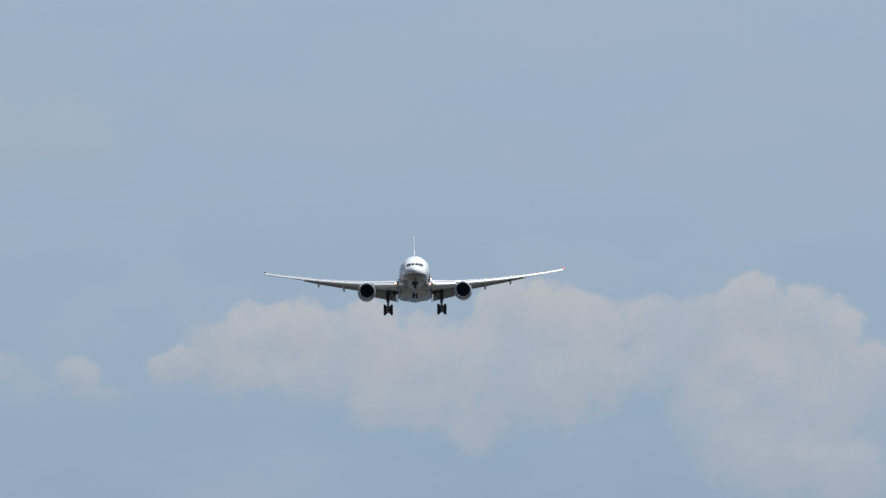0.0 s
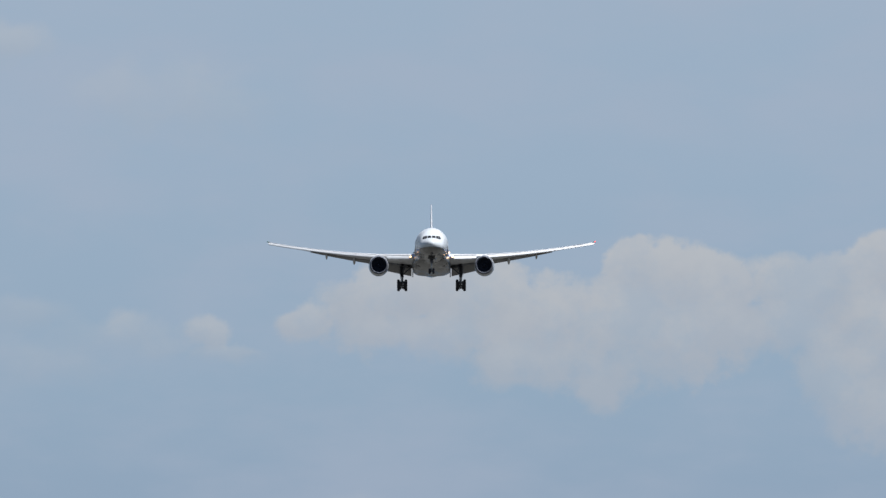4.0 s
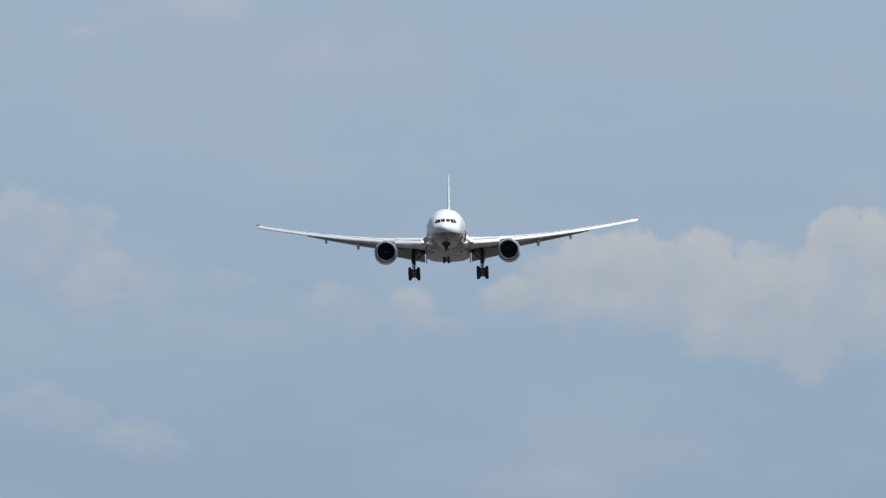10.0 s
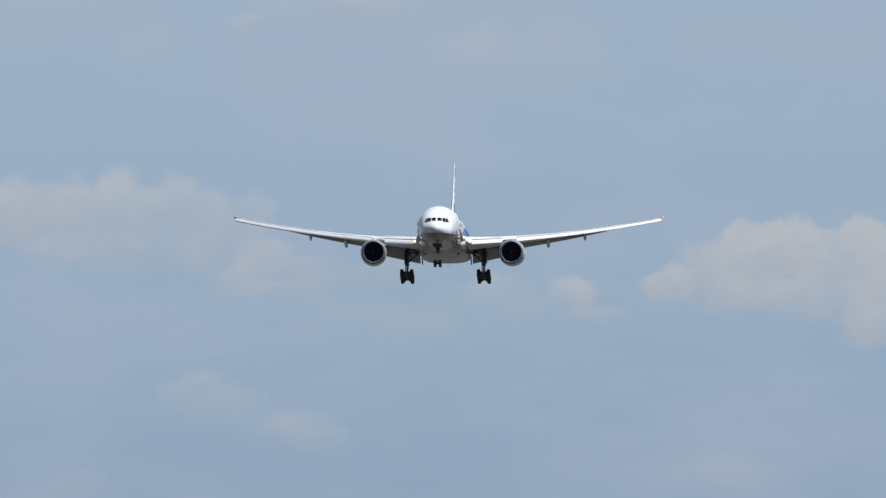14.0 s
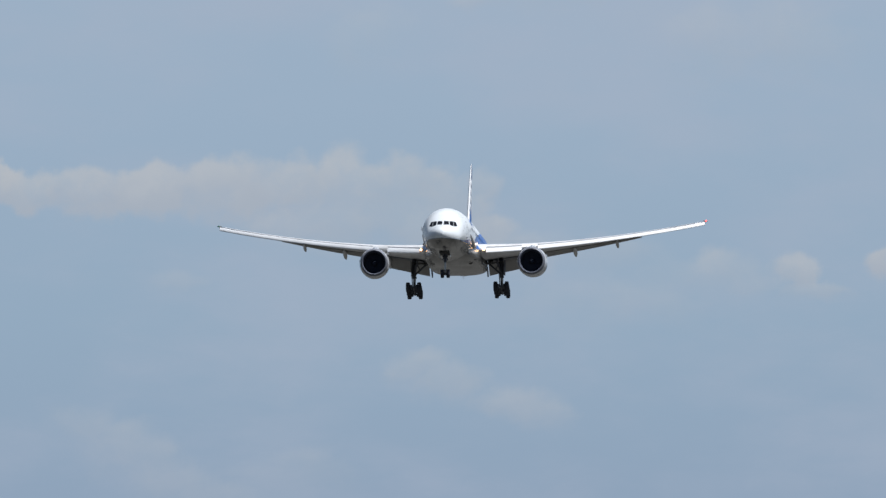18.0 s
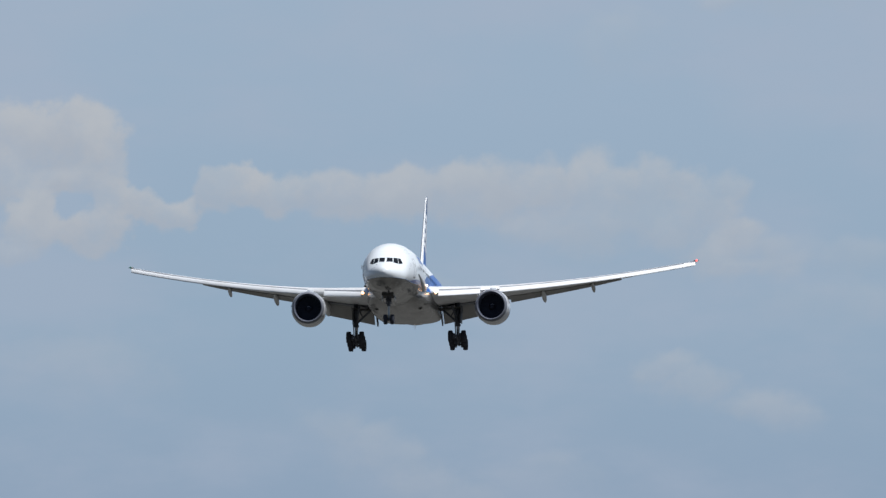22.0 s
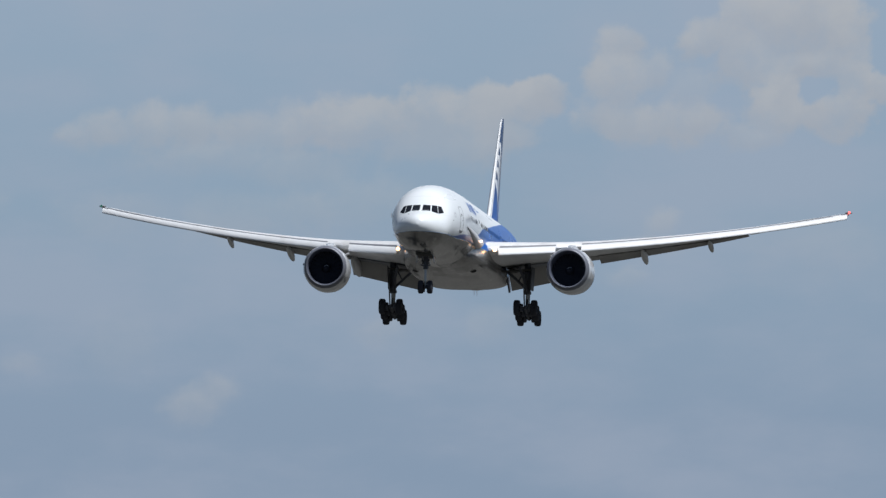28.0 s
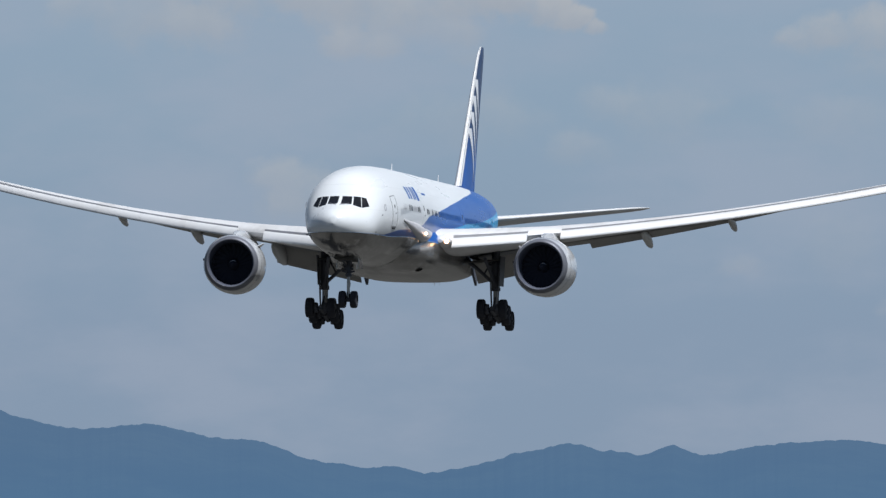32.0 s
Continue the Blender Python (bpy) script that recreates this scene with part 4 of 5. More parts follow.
def tails(plane):
    # fin
    FIN = [(2.6, 49.9, 8.4, 0.078), (4.0, 51.4, 7.2, 0.078), (8.1, 55.25, 4.9, 0.078), (11.95, 58.95, 2.75, 0.076), (12.5, 59.7, 2.1, 0.07), (12.64, 60.3, 1.4, 0.045)]
    def fin_ring(z):
        le, chord, thick = interp(FIN, z)
        return [(h * chord, 30 - le - c * chord, z) for c, h in foil(12, thick, 0.0)]
    fin = part("tail_fin", Shape().loft([fin_ring(z) for z in np.linspace(2.6, 12.64, 24)]), M["fin"], plane, "navy tail fin, brighter blue at its foot, with white sweeping stripes", 50)
    # bright leading edge, and the dark joint line behind it
    for name, reach, out, mat, label in (("fin_leading_edge", 0.50, 1.13, "white", "bright bare-metal leading edge"), ("leading_edge_joint", 0.66, 1.115, "seal", "dark joint line"),
                                         ("fin_leading_edge", 1.22, 1.09, "white", "white band behind the leading edge"), ("leading_edge_joint", 1.42, 1.05, "navy", "dark joint line")):
        rings = []
        for z in np.linspace(3.2, 12.64, 22):
            le, chord, thick = interp(FIN, z)
            wide = 1.0 + 0.9 * max(0.0, z - 11.6)
            sec = []
            for c, h in foil(24, thick, 0.0):
                if c < 0.075:
                    k = c * wide * reach
                    half = 5 * thick * (0.2969 * math.sqrt(k) - 0.126 * k - 0.3516 * k**2 + 0.2843 * k**3)
                    sec.append((k, math.copysign(half, h) if c > 0 else 0.0))
            rings.append([(h * chord * out, 30 - le + 0.012 - c * chord, z + 0.01 * (z > 12.5)) for c, h in sec])
        part(name, Shape().loft(rings), M[mat], fin, label, 50)
    # white stripes that sweep up and back across both faces
    for side in (-1, 1):
        for k in range(4):
            z0 = 3.7 + k * 1.25
            rows = []
            for i in range(13):
                t = i / 12
                z = z0 + 3.4 * t ** 0.8 - 0.15 * k * t
                z = min(z, 10.4)
                le, chord, thick = interp(FIN, z)
                w = 0.06 + 0.95 * t ** 0.8
                c = 0.86 - 0.76 * t
                cs = [c - w / 2 / chord * 1.3, c, c + w / 2 / chord * 1.3]
                row = []
                for cc in cs:
                    cc = min(max(cc, 0.07), 0.97)
                    h = 5 * thick * (0.2969 * math.sqrt(cc) - 0.126 * cc - 0.3516 * cc**2 + 0.2843 * cc**3 - 0.1030 * cc**4)
                    row.append((side * (h * chord + 0.015), 30 - le - cc * chord, z))
                rows.append(row)
            part("tail_stripe", Shape().loft(rows, closed=False), M["stripe"], fin, "white painted stripe")
    part("rudder_hinge_line", Shape().loft([[(x, 30 - interp(FIN, z)[0] - interp(FIN, z)[1] * c, z) for x, c in ((-0.024 * interp(FIN, z)[1], 0.70), (0.024 * interp(FIN, z)[1], 0.70), (0.024 * interp(FIN, z)[1], 0.705), (-0.024 * interp(FIN, z)[1], 0.705))] for z in np.linspace(3.2, 12.0, 8)]), M["seal"], fin)
    # tailplanes
    STAB = [(0.6, 53.2, 6.9, 0.10), (4.0, 55.75, 5.35, 0.095), (10.2, 60.15, 2.75, 0.09), (10.8, 60.85, 2.0, 0.07), (11.06, 61.5, 1.1, 0.05)]
    for side in (1, -1):
        rings, edge = [], []
        for x in np.linspace(0.6, 11.06, 20):
            le, chord, thick = interp(STAB, x)
            z = 0.93 + 0.119 * x
            rings.append([(x, 30 - le - c * chord, z + h * chord) for c, h in foil(12, thick, -0.01)])
            if x > 2.2 and x < 10.8:
                edge.append([(x, 30 - le + 0.012 - c * chord, z + h * chord * 1.05) for c, h in foil(24, thick, -0.01) if c < 0.05])
        sh = Shape().loft(rings)
        stab = part("tailplane", sh if side > 0 else sh.mirrored(), M["wing"], plane, "grey swept tailplane", 50)
        eg = Shape().loft(edge)
        part("leading_edge", eg if side > 0 else eg.mirrored(), M["slat"], stab, "bright bare-metal leading edge", 50)


# ---------------------------------------------------------------- engines
def engines(plane):
    X, Y, Z = 9.82, 9.1, -2.83
    for side in (1, -1):
        at = pose(side * X, Y, Z, 1.0, 0, side * 1.5) @ Matrix.Diagonal((0.957, 1.0, 0.957, 1.0))
        engine = part("engine", Shape().lathe([(-0.42, 1.80), (-0.9, 1.90), (-1.8, 1.955), (-2.8, 1.94), (-3.8, 1.84), (-4.7, 1.66), (-5.3, 1.50), (-5.32, 1.44), (-4.6, 1.42), (-3.5, 1.40)], 64, at), M["nacelle"], plane, "light grey engine nacelle under the wing", 50)
        part("inlet_lip", Shape().lathe([(-0.43, 1.802), (-0.22, 1.745), (-0.08, 1.675), (-0.01, 1.60), (0.0, 1.555), (-0.02, 1.525)], 64, at), M["lip"], engine, "polished metal inlet lip", 80)
        # lining begins at the lip, so its shaded inner face is painted dark
        part("inlet_duct", Shape().lathe([(-0.018, 1.525), (-0.12, 1.475), (-0.3, 1.44), (-0.5, 1.42), (-0.9, 1.41), (-1.35, 1.42), (-1.75, 1.425)], 64, at), M["duct"], engine, "inlet lining, coloured dark as shade", 80)
        # fan: a hub and 22 twisted blades
        fan = Shape().lathe([(-1.5, 1.42), (-1.72, 1.42), (-1.75, 0.3)], 48, at)
        part("fan_casing", fan, M["duct"], engine)
        rings = []
        for i in range(5):
            r = 0.38 + (1.40 - 0.38) * i / 4
            tw = radians(30 + 32 * i / 4)
            c = 0.16 + 0.05 * math.sin(math.pi * i / 4)
            lean = 0.08 * (i / 4) ** 2
            dx, dy = c * math.sin(tw), c * math.cos(tw)
            rings.append([(-dx + lean, -1.52 + dy * 0.6, r), (lean + 0.02, -1.50, r), (dx + lean, -1.52 - dy * 0.6, r), (lean - 0.02, -1.54, r)])
        blade_mesh = Shape().loft(rings).mesh("fan_blade", 30)
        for k in range(22):
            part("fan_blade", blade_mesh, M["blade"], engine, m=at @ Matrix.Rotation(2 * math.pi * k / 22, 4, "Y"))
        part("spinner", Shape().lathe([(-0.80, 0.0), (-0.84, 0.07), (-1.0, 0.19), (-1.25, 0.31), (-1.55, 0.39)], 24, at), M["blade"], engine, "conical spinner, coloured dark as shade")
        # pale swirl mark on the spinner
        rows = []
        for i in range(10):
            t = i / 9
            a, y = radians(60 + 70 * t), -0.98 - 0.16 * t
            r = float(np.interp(-y, [0.80, 0.84, 1.0, 1.25, 1.55], [0.0, 0.07, 0.19, 0.31, 0.39])) + 0.012
            rows.append([((r) * math.cos(a + w), y + 0.0, (r) * math.sin(a + w)) for w in (-0.5, 0.0, 0.5)])
        part("spinner_mark", Shape().loft(rows, closed=False, m=at), M["stripe"], engine, "white spiral mark")
        part("core_cowl", Shape().lathe([(-3.9, 1.05), (-5.2, 1.0), (-6.4, 0.78), (-6.9, 0.66), (-6.9, 0.60), (-6.0, 0.55)], 40, at), M["hot"], engine, "heat-stained exhaust cowl")
        part("exhaust_plug", Shape().lathe([(-5.9, 0.46), (-6.8, 0.40), (-7.5, 0.16), (-7.7, 0.0)], 28, at), M["hot"], engine, "heat-stained exhaust cone")
        # pylon from the cowl's back to the wing
        rings = []
        for y, w, zt, zb in ((-1.6, 0.05, 1.97, 1.80), (-2.4, 0.26, 2.18, 1.70), (-3.6, 0.38, 2.28, 1.5), (-4.6, 0.42, 2.22, 1.3), (-6.5, 0.40, 2.05, 0.8), (-8.5, 0.34, 1.85, 0.8), (-11.3, 0.05, 1.45, 1.1)):
            rings.append([(w * cx, y, zb + (zt - zb) * cz) for cx, cz in ((-1, 0.0), (-1, 0.75), (-0.6, 0.97), (0.6, 0.97), (1, 0.75), (1, 0.0), (0.5, -0.08), (-0.5, -0.08))])
        part("pylon", Shape().loft(rings, m=pose(side * X, Y, Z - 0.08)), M["nacelle"], engine, "grey engine pylon", 40)
        # vortex strake on the inboard shoulder, a vent and cowl seams
        ins = -side
        a = radians(38)
        root = Vector((ins * 1.93 * math.cos(a), -1.35, 1.93 * math.sin(a)))
        outw = Vector((ins * math.cos(a), 0, math.sin(a)))
        st = Shape().loft([[root + outw * h + Vector((0, y, 0)) + Vector((math.sin(a) * t * -ins, 0, math.cos(a) * t)) for t, h, y in ((-0.02, -0.05, 0), (-0.02, 0.36, -0.9), (0.02, 0.36, -0.9), (0.02, -0.05, 0))],
                           [root + outw * h + Vector((0, y, 0)) + Vector((math.sin(a) * t * -ins, 0, math.cos(a) * t)) for t, h, y in ((-0.02, -0.05, -1.6), (-0.02, 0.40, -1.5), (0.02, 0.40, -1.5), (0.02, -0.05, -1.6))]], m=at)
        part("vortex_strake", st, M["nacelle"], engine, angle=30)
        part("cowl_seam", Shape().lathe([(-1.05, 1.925), (-1.05, 1.93), (-1.072, 1.93), (-1.072, 1.925)], 64, at), M["seal"], engine)
        vent = Shape().box((0.05, 0.3, 0.16), at @ pose(1.93 * math.cos(radians(8)), -1.0, 1.93 * math.sin(radians(8)), 0, 0, 0), 0.02)
        part("vent", vent, M["well"], engine)


# ---------------------------------------------------------------- landing gear
def wheel_meshes():
    def tyre(R, W):
        rows = []
        for i in range(15):
            a = math.pi * (i / 14) - math.pi / 2
            e = 0.55
            y = W / 2 * math.copysign(abs(math.sin(a)) ** e, math.sin(a))
            rows.append((y, R * 0.60 + R * 0.40 * abs(math.cos(a)) ** 0.45))
        rows = [(-W * 0.30, R * 0.50)] + rows + [(W * 0.30, R * 0.50)]
        return Shape().lathe(rows, 36, pose(0, 0, 0, 0, 0, 90)).mesh("tyre", 50)

    def rim(R, W):
        return Shape().lathe([(-W * 0.30, R * 0.52), (-W * 0.36, R * 0.50), (-W * 0.33, R * 0.44), (-W * 0.12, R * 0.36), (-W * 0.14, R * 0.16), (-W * 0.38, R * 0.13), (-W * 0.40, 0.0)], 24, pose(0, 0, 0, 0, 0, 90)) \
            .lathe([(W * 0.30, R * 0.52), (W * 0.36, R * 0.50), (W * 0.33, R * 0.44), (W * 0.12, R * 0.36), (W * 0.14, R * 0.16), (W * 0.38, R * 0.13), (W * 0.40, 0.0)], 24, pose(0, 0, 0, 0, 0, 90)).mesh("rim", 40)
    return {"main": (tyre(0.635, 0.51), rim(0.635, 0.51)), "nose": (tyre(0.535, 0.42), rim(0.535, 0.42))}


def wheel(kind, parent, x, y, z, meshes):
    t, r = meshes[kind]
    w = part("wheel", t, M["tyre"], parent, "black tyre on grey rim", m=Matrix.Translation((x, y, z)))
    part("rim", r, M["rim"], w)
    return w


def gear(plane):
    meshes = wheel_meshes()
    TILT = radians(13)
    for side in (1, -1):
        X, Y, ZB = side * 5.49, -1.55, -5.66
        leg = part("main_gear_leg", Shape().tube((X, Y + 0.1, -1.6), (X, Y + 0.02, -4.05), 0.27, 0.25).tube((X, Y, -3.9), (X, Y, -4.15), 0.30).lathe([(0, 0.33), (0.25, 0.33)], 16, pose(X, Y - 0.1, -2.6), True), M["gear"], plane, "main landing gear leg, extended, coloured dark as shade")
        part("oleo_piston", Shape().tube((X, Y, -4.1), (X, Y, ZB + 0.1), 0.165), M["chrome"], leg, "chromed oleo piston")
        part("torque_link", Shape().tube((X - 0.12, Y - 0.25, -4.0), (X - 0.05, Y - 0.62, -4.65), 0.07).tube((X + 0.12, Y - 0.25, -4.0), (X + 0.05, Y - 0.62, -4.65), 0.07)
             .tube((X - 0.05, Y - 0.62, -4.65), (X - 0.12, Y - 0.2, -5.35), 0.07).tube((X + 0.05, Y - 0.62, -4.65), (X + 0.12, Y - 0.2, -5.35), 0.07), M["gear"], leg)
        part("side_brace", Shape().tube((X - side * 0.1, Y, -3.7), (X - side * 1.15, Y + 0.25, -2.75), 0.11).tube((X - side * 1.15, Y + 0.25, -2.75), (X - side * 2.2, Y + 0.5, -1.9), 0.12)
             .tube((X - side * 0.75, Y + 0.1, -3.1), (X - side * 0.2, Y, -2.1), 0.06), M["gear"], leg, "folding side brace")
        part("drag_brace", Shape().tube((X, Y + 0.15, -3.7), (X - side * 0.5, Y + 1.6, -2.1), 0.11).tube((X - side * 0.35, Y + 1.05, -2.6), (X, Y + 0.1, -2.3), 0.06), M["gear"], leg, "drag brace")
        for dx in (-0.2, 0.24, 0.3):
            part("hydraulic_line", Shape().tube((X + dx, Y + 0.18, -2.2), (X + dx * 1.1, Y + 0.2, -3.6), 0.035, seg=6), M["seal"], leg)
            part("hose", Shape().tube((X + dx * 1.1, Y + 0.2, -3.6), (X + dx * 0.8, Y + 0.25, -5.2), 0.03, seg=6), M["seal"], leg)
        # shock-strut door beside the leg, its shadow put into a dark colour
        dm = pose(X + side * 0.40, Y + 0.15, -2.9, 0, side * 3, side * 4)
        part("gear_door", Shape().box((0.06, 1.35, 1.9), dm, 0.03), M["gear"], leg, "gear door, hanging open, coloured dark as shadow")
        # bogie beam, tilted with its front up
        def bog(y, z=0.0):
            return Vector((X, Y + y * math.cos(TILT), ZB + y * math.sin(TILT) + z))
        beam = Shape().tube(bog(1.62), bog(-1.62), 0.17).tube(bog(0, 0.16), bog(0, -0.16), 0.26)
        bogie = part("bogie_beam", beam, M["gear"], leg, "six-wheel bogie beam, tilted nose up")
        for y in (1.46, 0.0, -1.46):
            c = bog(y)
            part("axle", Shape().tube(c + Vector((-0.98, 0, 0)), c + Vector((0.98, 0, 0)), 0.09).tube(c + Vector((-0.44, 0, 0)), c + Vector((-0.30, 0, 0)), 0.24).tube(c + Vector((0.30, 0, 0)), c + Vector((0.44, 0, 0)), 0.24), M["gear"], leg)
            for sx in (-1, 1):
                part("brake_pack", Shape().lathe([(0.0, 0.20), (0.02, 0.32), (0.20, 0.35), (0.24, 0.33), (0.26, 0.2)], 20, pose(c.x + sx * 0.19, c.y, c.z, 0, 0, -90 * sx)), M["gear"], leg)
            for dx in (-0.70, 0.70):
                wheel("main", plane, c.x + dx, c.y, c.z, meshes)
        part("tilt_actuator", Shape().tube(bog(0.95, 0.12), (X, Y + 0.16, -4.55), 0.06).tube(bog(0.95, 0.12), (X, Y + 0.5, -4.9), 0.085), M["gear"], leg)
        # solid dark sheet painted as the shade of the open bay in the wing root
        part("gear_bay_shade", Shape().box((3.0, 2.6, 0.08), pose(X - side * 1.2, Y + 0.1, -2.3, 0, side * -4, 0), 0.02), M["well"], plane, "dark sheet for the shade in the main gear bay")
        # hinge fittings and links
        part("retract_actuator", Shape().tube((X - side * 0.2, Y - 0.35, -2.5), (X - side * 1.7, Y - 0.45, -1.95), 0.09), M["chrome"], leg)

    # nose gear
    Y, ZB = 23.55, -5.46
    leg = part("nose_gear_leg", Shape().tube((0, Y - 0.12, -2.4), (0, Y - 0.03, -4.05), 0.17, 0.155).tube((0, Y - 0.03, -3.85), (0, Y - 0.03, -4.05), 0.21).tube((-0.30, Y - 0.05, -3.55), (0.30, Y - 0.05, -3.55), 0.09), M["gear"], plane, "nose landing gear leg, extended, coloured dark as shade")
    part("oleo_piston", Shape().tube((0, Y - 0.03, -4.0), (0, Y, ZB), 0.10), M["chrome"], leg, "bright oleo piston")
    part("axle", Shape().tube((-0.5, Y, ZB), (0.5, Y, ZB), 0.075).tube((-0.13, Y, ZB), (0.13, Y, ZB), 0.15), M["gear"], leg)
    for dx in (-0.36, 0.36):
        wheel("nose", plane, dx, Y, ZB, meshes)
    part("drag_brace", Shape().tube((-0.14, Y - 0.1, -3.5), (-0.34, Y + 1.25, -2.75), 0.065).tube((0.14, Y - 0.1, -3.5), (0.34, Y + 1.25, -2.75), 0.065).tube((-0.26, Y + 0.7, -3.05), (0.26, Y + 0.7, -3.05), 0.05), M["gear"], leg)
    part("torque_link", Shape().tube((0, Y - 0.2, -4.0), (0, Y - 0.52, -4.5), 0.055).tube((0, Y - 0.52, -4.5), (0, Y - 0.1, -5.0), 0.055), M["gear"], leg)
    for sx in (-1, 1):
        part("steering_cylinder", Shape().tube((sx * 0.4, Y + 0.1, -3.7), (sx * 0.1, Y + 0.16, -3.78), 0.06), M["gear"], leg)
        part("taxi_lamp", Shape().lathe([(0.03, 0.0), (0.02, 0.09), (-0.02, 0.11), (-0.14, 0.07), (-0.16, 0.0)], 14, pose(sx * 0.24, Y + 0.2, -3.35)), M["glass"], leg)
        # aft doors stay open beside the leg
        part("nose_gear_door", Shape().box((0.05, 1.5, 0.72), pose(sx * 0.66, Y - 0.35, -3.22, 0, sx * -8, 0), 0.02), M["belly"], leg, "open nose gear door")
    # dark block painted as the shade inside the open nose gear bay
    part("nose_gear_bay_shade", Shape().box((1.25, 3.1, 0.5), pose(0, Y + 0.3, -2.82, 1.5), 0.05), M["well"], plane, "dark block for the shade in the nose gear bay")
FAR = 4850.0


def sky_material():
    """Hazy blue sky with thin broken clouds; the sheet's UV holds bearing and height in degrees."""
    n = Nodes("hazy_sky_with_clouds")
    uv = n.node("ShaderNodeUVMap")
    uv.uv_map = "bearing"
    sep = n.node("ShaderNodeSeparateXYZ")
    n.link(uv.outputs[0], sep.inputs[0])
    cover = n.node("ShaderNodeAttribute")
    cover.attribute_name = "cover"
    field = cover.outputs["Fac"]
    detail = n.noise(uv.outputs[0], 6.5, 8.0, 0.55)
    fine = n.noise(uv.outputs[0], 21.0, 5.0, 0.6)
    body = n.math("ADD", field, n.math("MULTIPLY", n.math("SUBTRACT", detail, 0.5), 1.15))
    body = n.math("ADD", body, n.math("MULTIPLY", n.math("SUBTRACT", fine, 0.5), 0.35))
    thick = n.node("ShaderNodeAttribute")
    thick.attribute_name = "thickness"
    thin = n.math("SUBTRACT", 1.0, thick.outputs["Fac"], clamp=True)
    # thin veils fade out slowly, thick heads end sharply
    low = n.math("MULTIPLY_ADD", thin, -0.45, -0.04)
    span = n.math("MULTIPLY_ADD", thin, 1.0, 0.30)
    u = n.math("DIVIDE", n.math("SUBTRACT", body, low), span, clamp=True)
    ease = n.math("MULTIPLY", n.math("MULTIPLY", u, u), n.math("MULTIPLY_ADD", u, -2.0, 3.0))
    patchy = n.smooth(n.noise(uv.outputs[0], 3.4, 8.0, 0.62), 0.36, 0.60, 0.66, 1.12)
    density = n.math("MULTIPLY", n.math("MULTIPLY", ease, n.math("POWER", thick.outputs["Fac"], 0.85)), patchy)
    veil = n.smooth(n.noise(n.scaled(uv.outputs[0], 0.7, 1.6, 1.0), 1.3, 5.0, 0.55), 0.38, 0.70)
    height = n.node("ShaderNodeValToRGB")
    for i, (h, c) in enumerate(((0.0, (0.245, 0.330, 0.450)), (5.0, (0.36, 0.45, 0.57)), (1.2, (0.264, 0.352, 0.474)), (2.0, (0.286, 0.392, 0.512)), (2.8, (0.316, 0.418, 0.540)))):
        el = height.color_ramp.elements[i] if i < 2 else height.color_ramp.elements.new(h / 8.0)
        el.position, el.color = h / 8.0, (*c, 1.0)
    n.link(n.math("DIVIDE", sep.outputs[1], 8.0), height.inputs[0])
    color = n.mix(n.math("MULTIPLY", veil, 0.46), height.outputs[0], (0.378, 0.434, 0.540))
    lit = n.node("ShaderNodeAttribute")
    lit.attribute_name = "lit"
    crown = n.math("ADD", lit.outputs["Fac"], n.math("MULTIPLY", n.math("SUBTRACT", detail, 0.5), 1.6))
    tone = n.mix(n.smooth(crown, -0.7, 0.8), (0.388, 0.428, 0.490), (0.466, 0.491, 0.526))
    color = n.mix(n.math("MULTIPLY", density, 0.84), color, tone)
    glow = n.node("ShaderNodeEmission")
    n.link(color, glow.inputs[0])
    n.link(glow.outputs[0], n.out.inputs[0])
    return n.mat


def cloud_cover(a, e):
    """For bearings a and heights e: how deep they lie inside the clouds (1 in the middle, 0 at the edge, negative outside), the clouds' thickness there, and how near their sunny crowns."""
    ways = [Vector((x * 4.6, y * 5.4, 0.0)) for x, y in zip(a, e)]
    shift = Vector((31.0, 7.0, 2.0))
    a = a + 0.040 * np.array([noise.fractal(v, 0.75, 2.1, 5) for v in ways])
    e = e + 0.030 * np.array([noise.fractal(v + shift, 0.75, 2.1, 5) for v in ways])
    most, thick, total, lit = np.full(len(a), -1.2), np.zeros(len(a)), np.full(len(a), 1e-6), np.zeros(len(a))
    for puffs in CLOUDS.values():
        for ba, be, ra, re, w in puffs:
            up = (e - be) / re
            d = np.hypot((a - ba) / ra, np.where(up < 0.0, up * 0.85, up))
            deep = 1.0 - d
            most = np.maximum(most, np.where(up < 0.0, deep * (1.0 + 0.35 * np.maximum(up, -1.0)), deep))
            k = np.exp(-2.6 * d * d)
            thick, total, lit = thick + k * w, total + k, lit + k * np.clip(up, -1.0, 1.0)
    return most, thick / total, lit / total


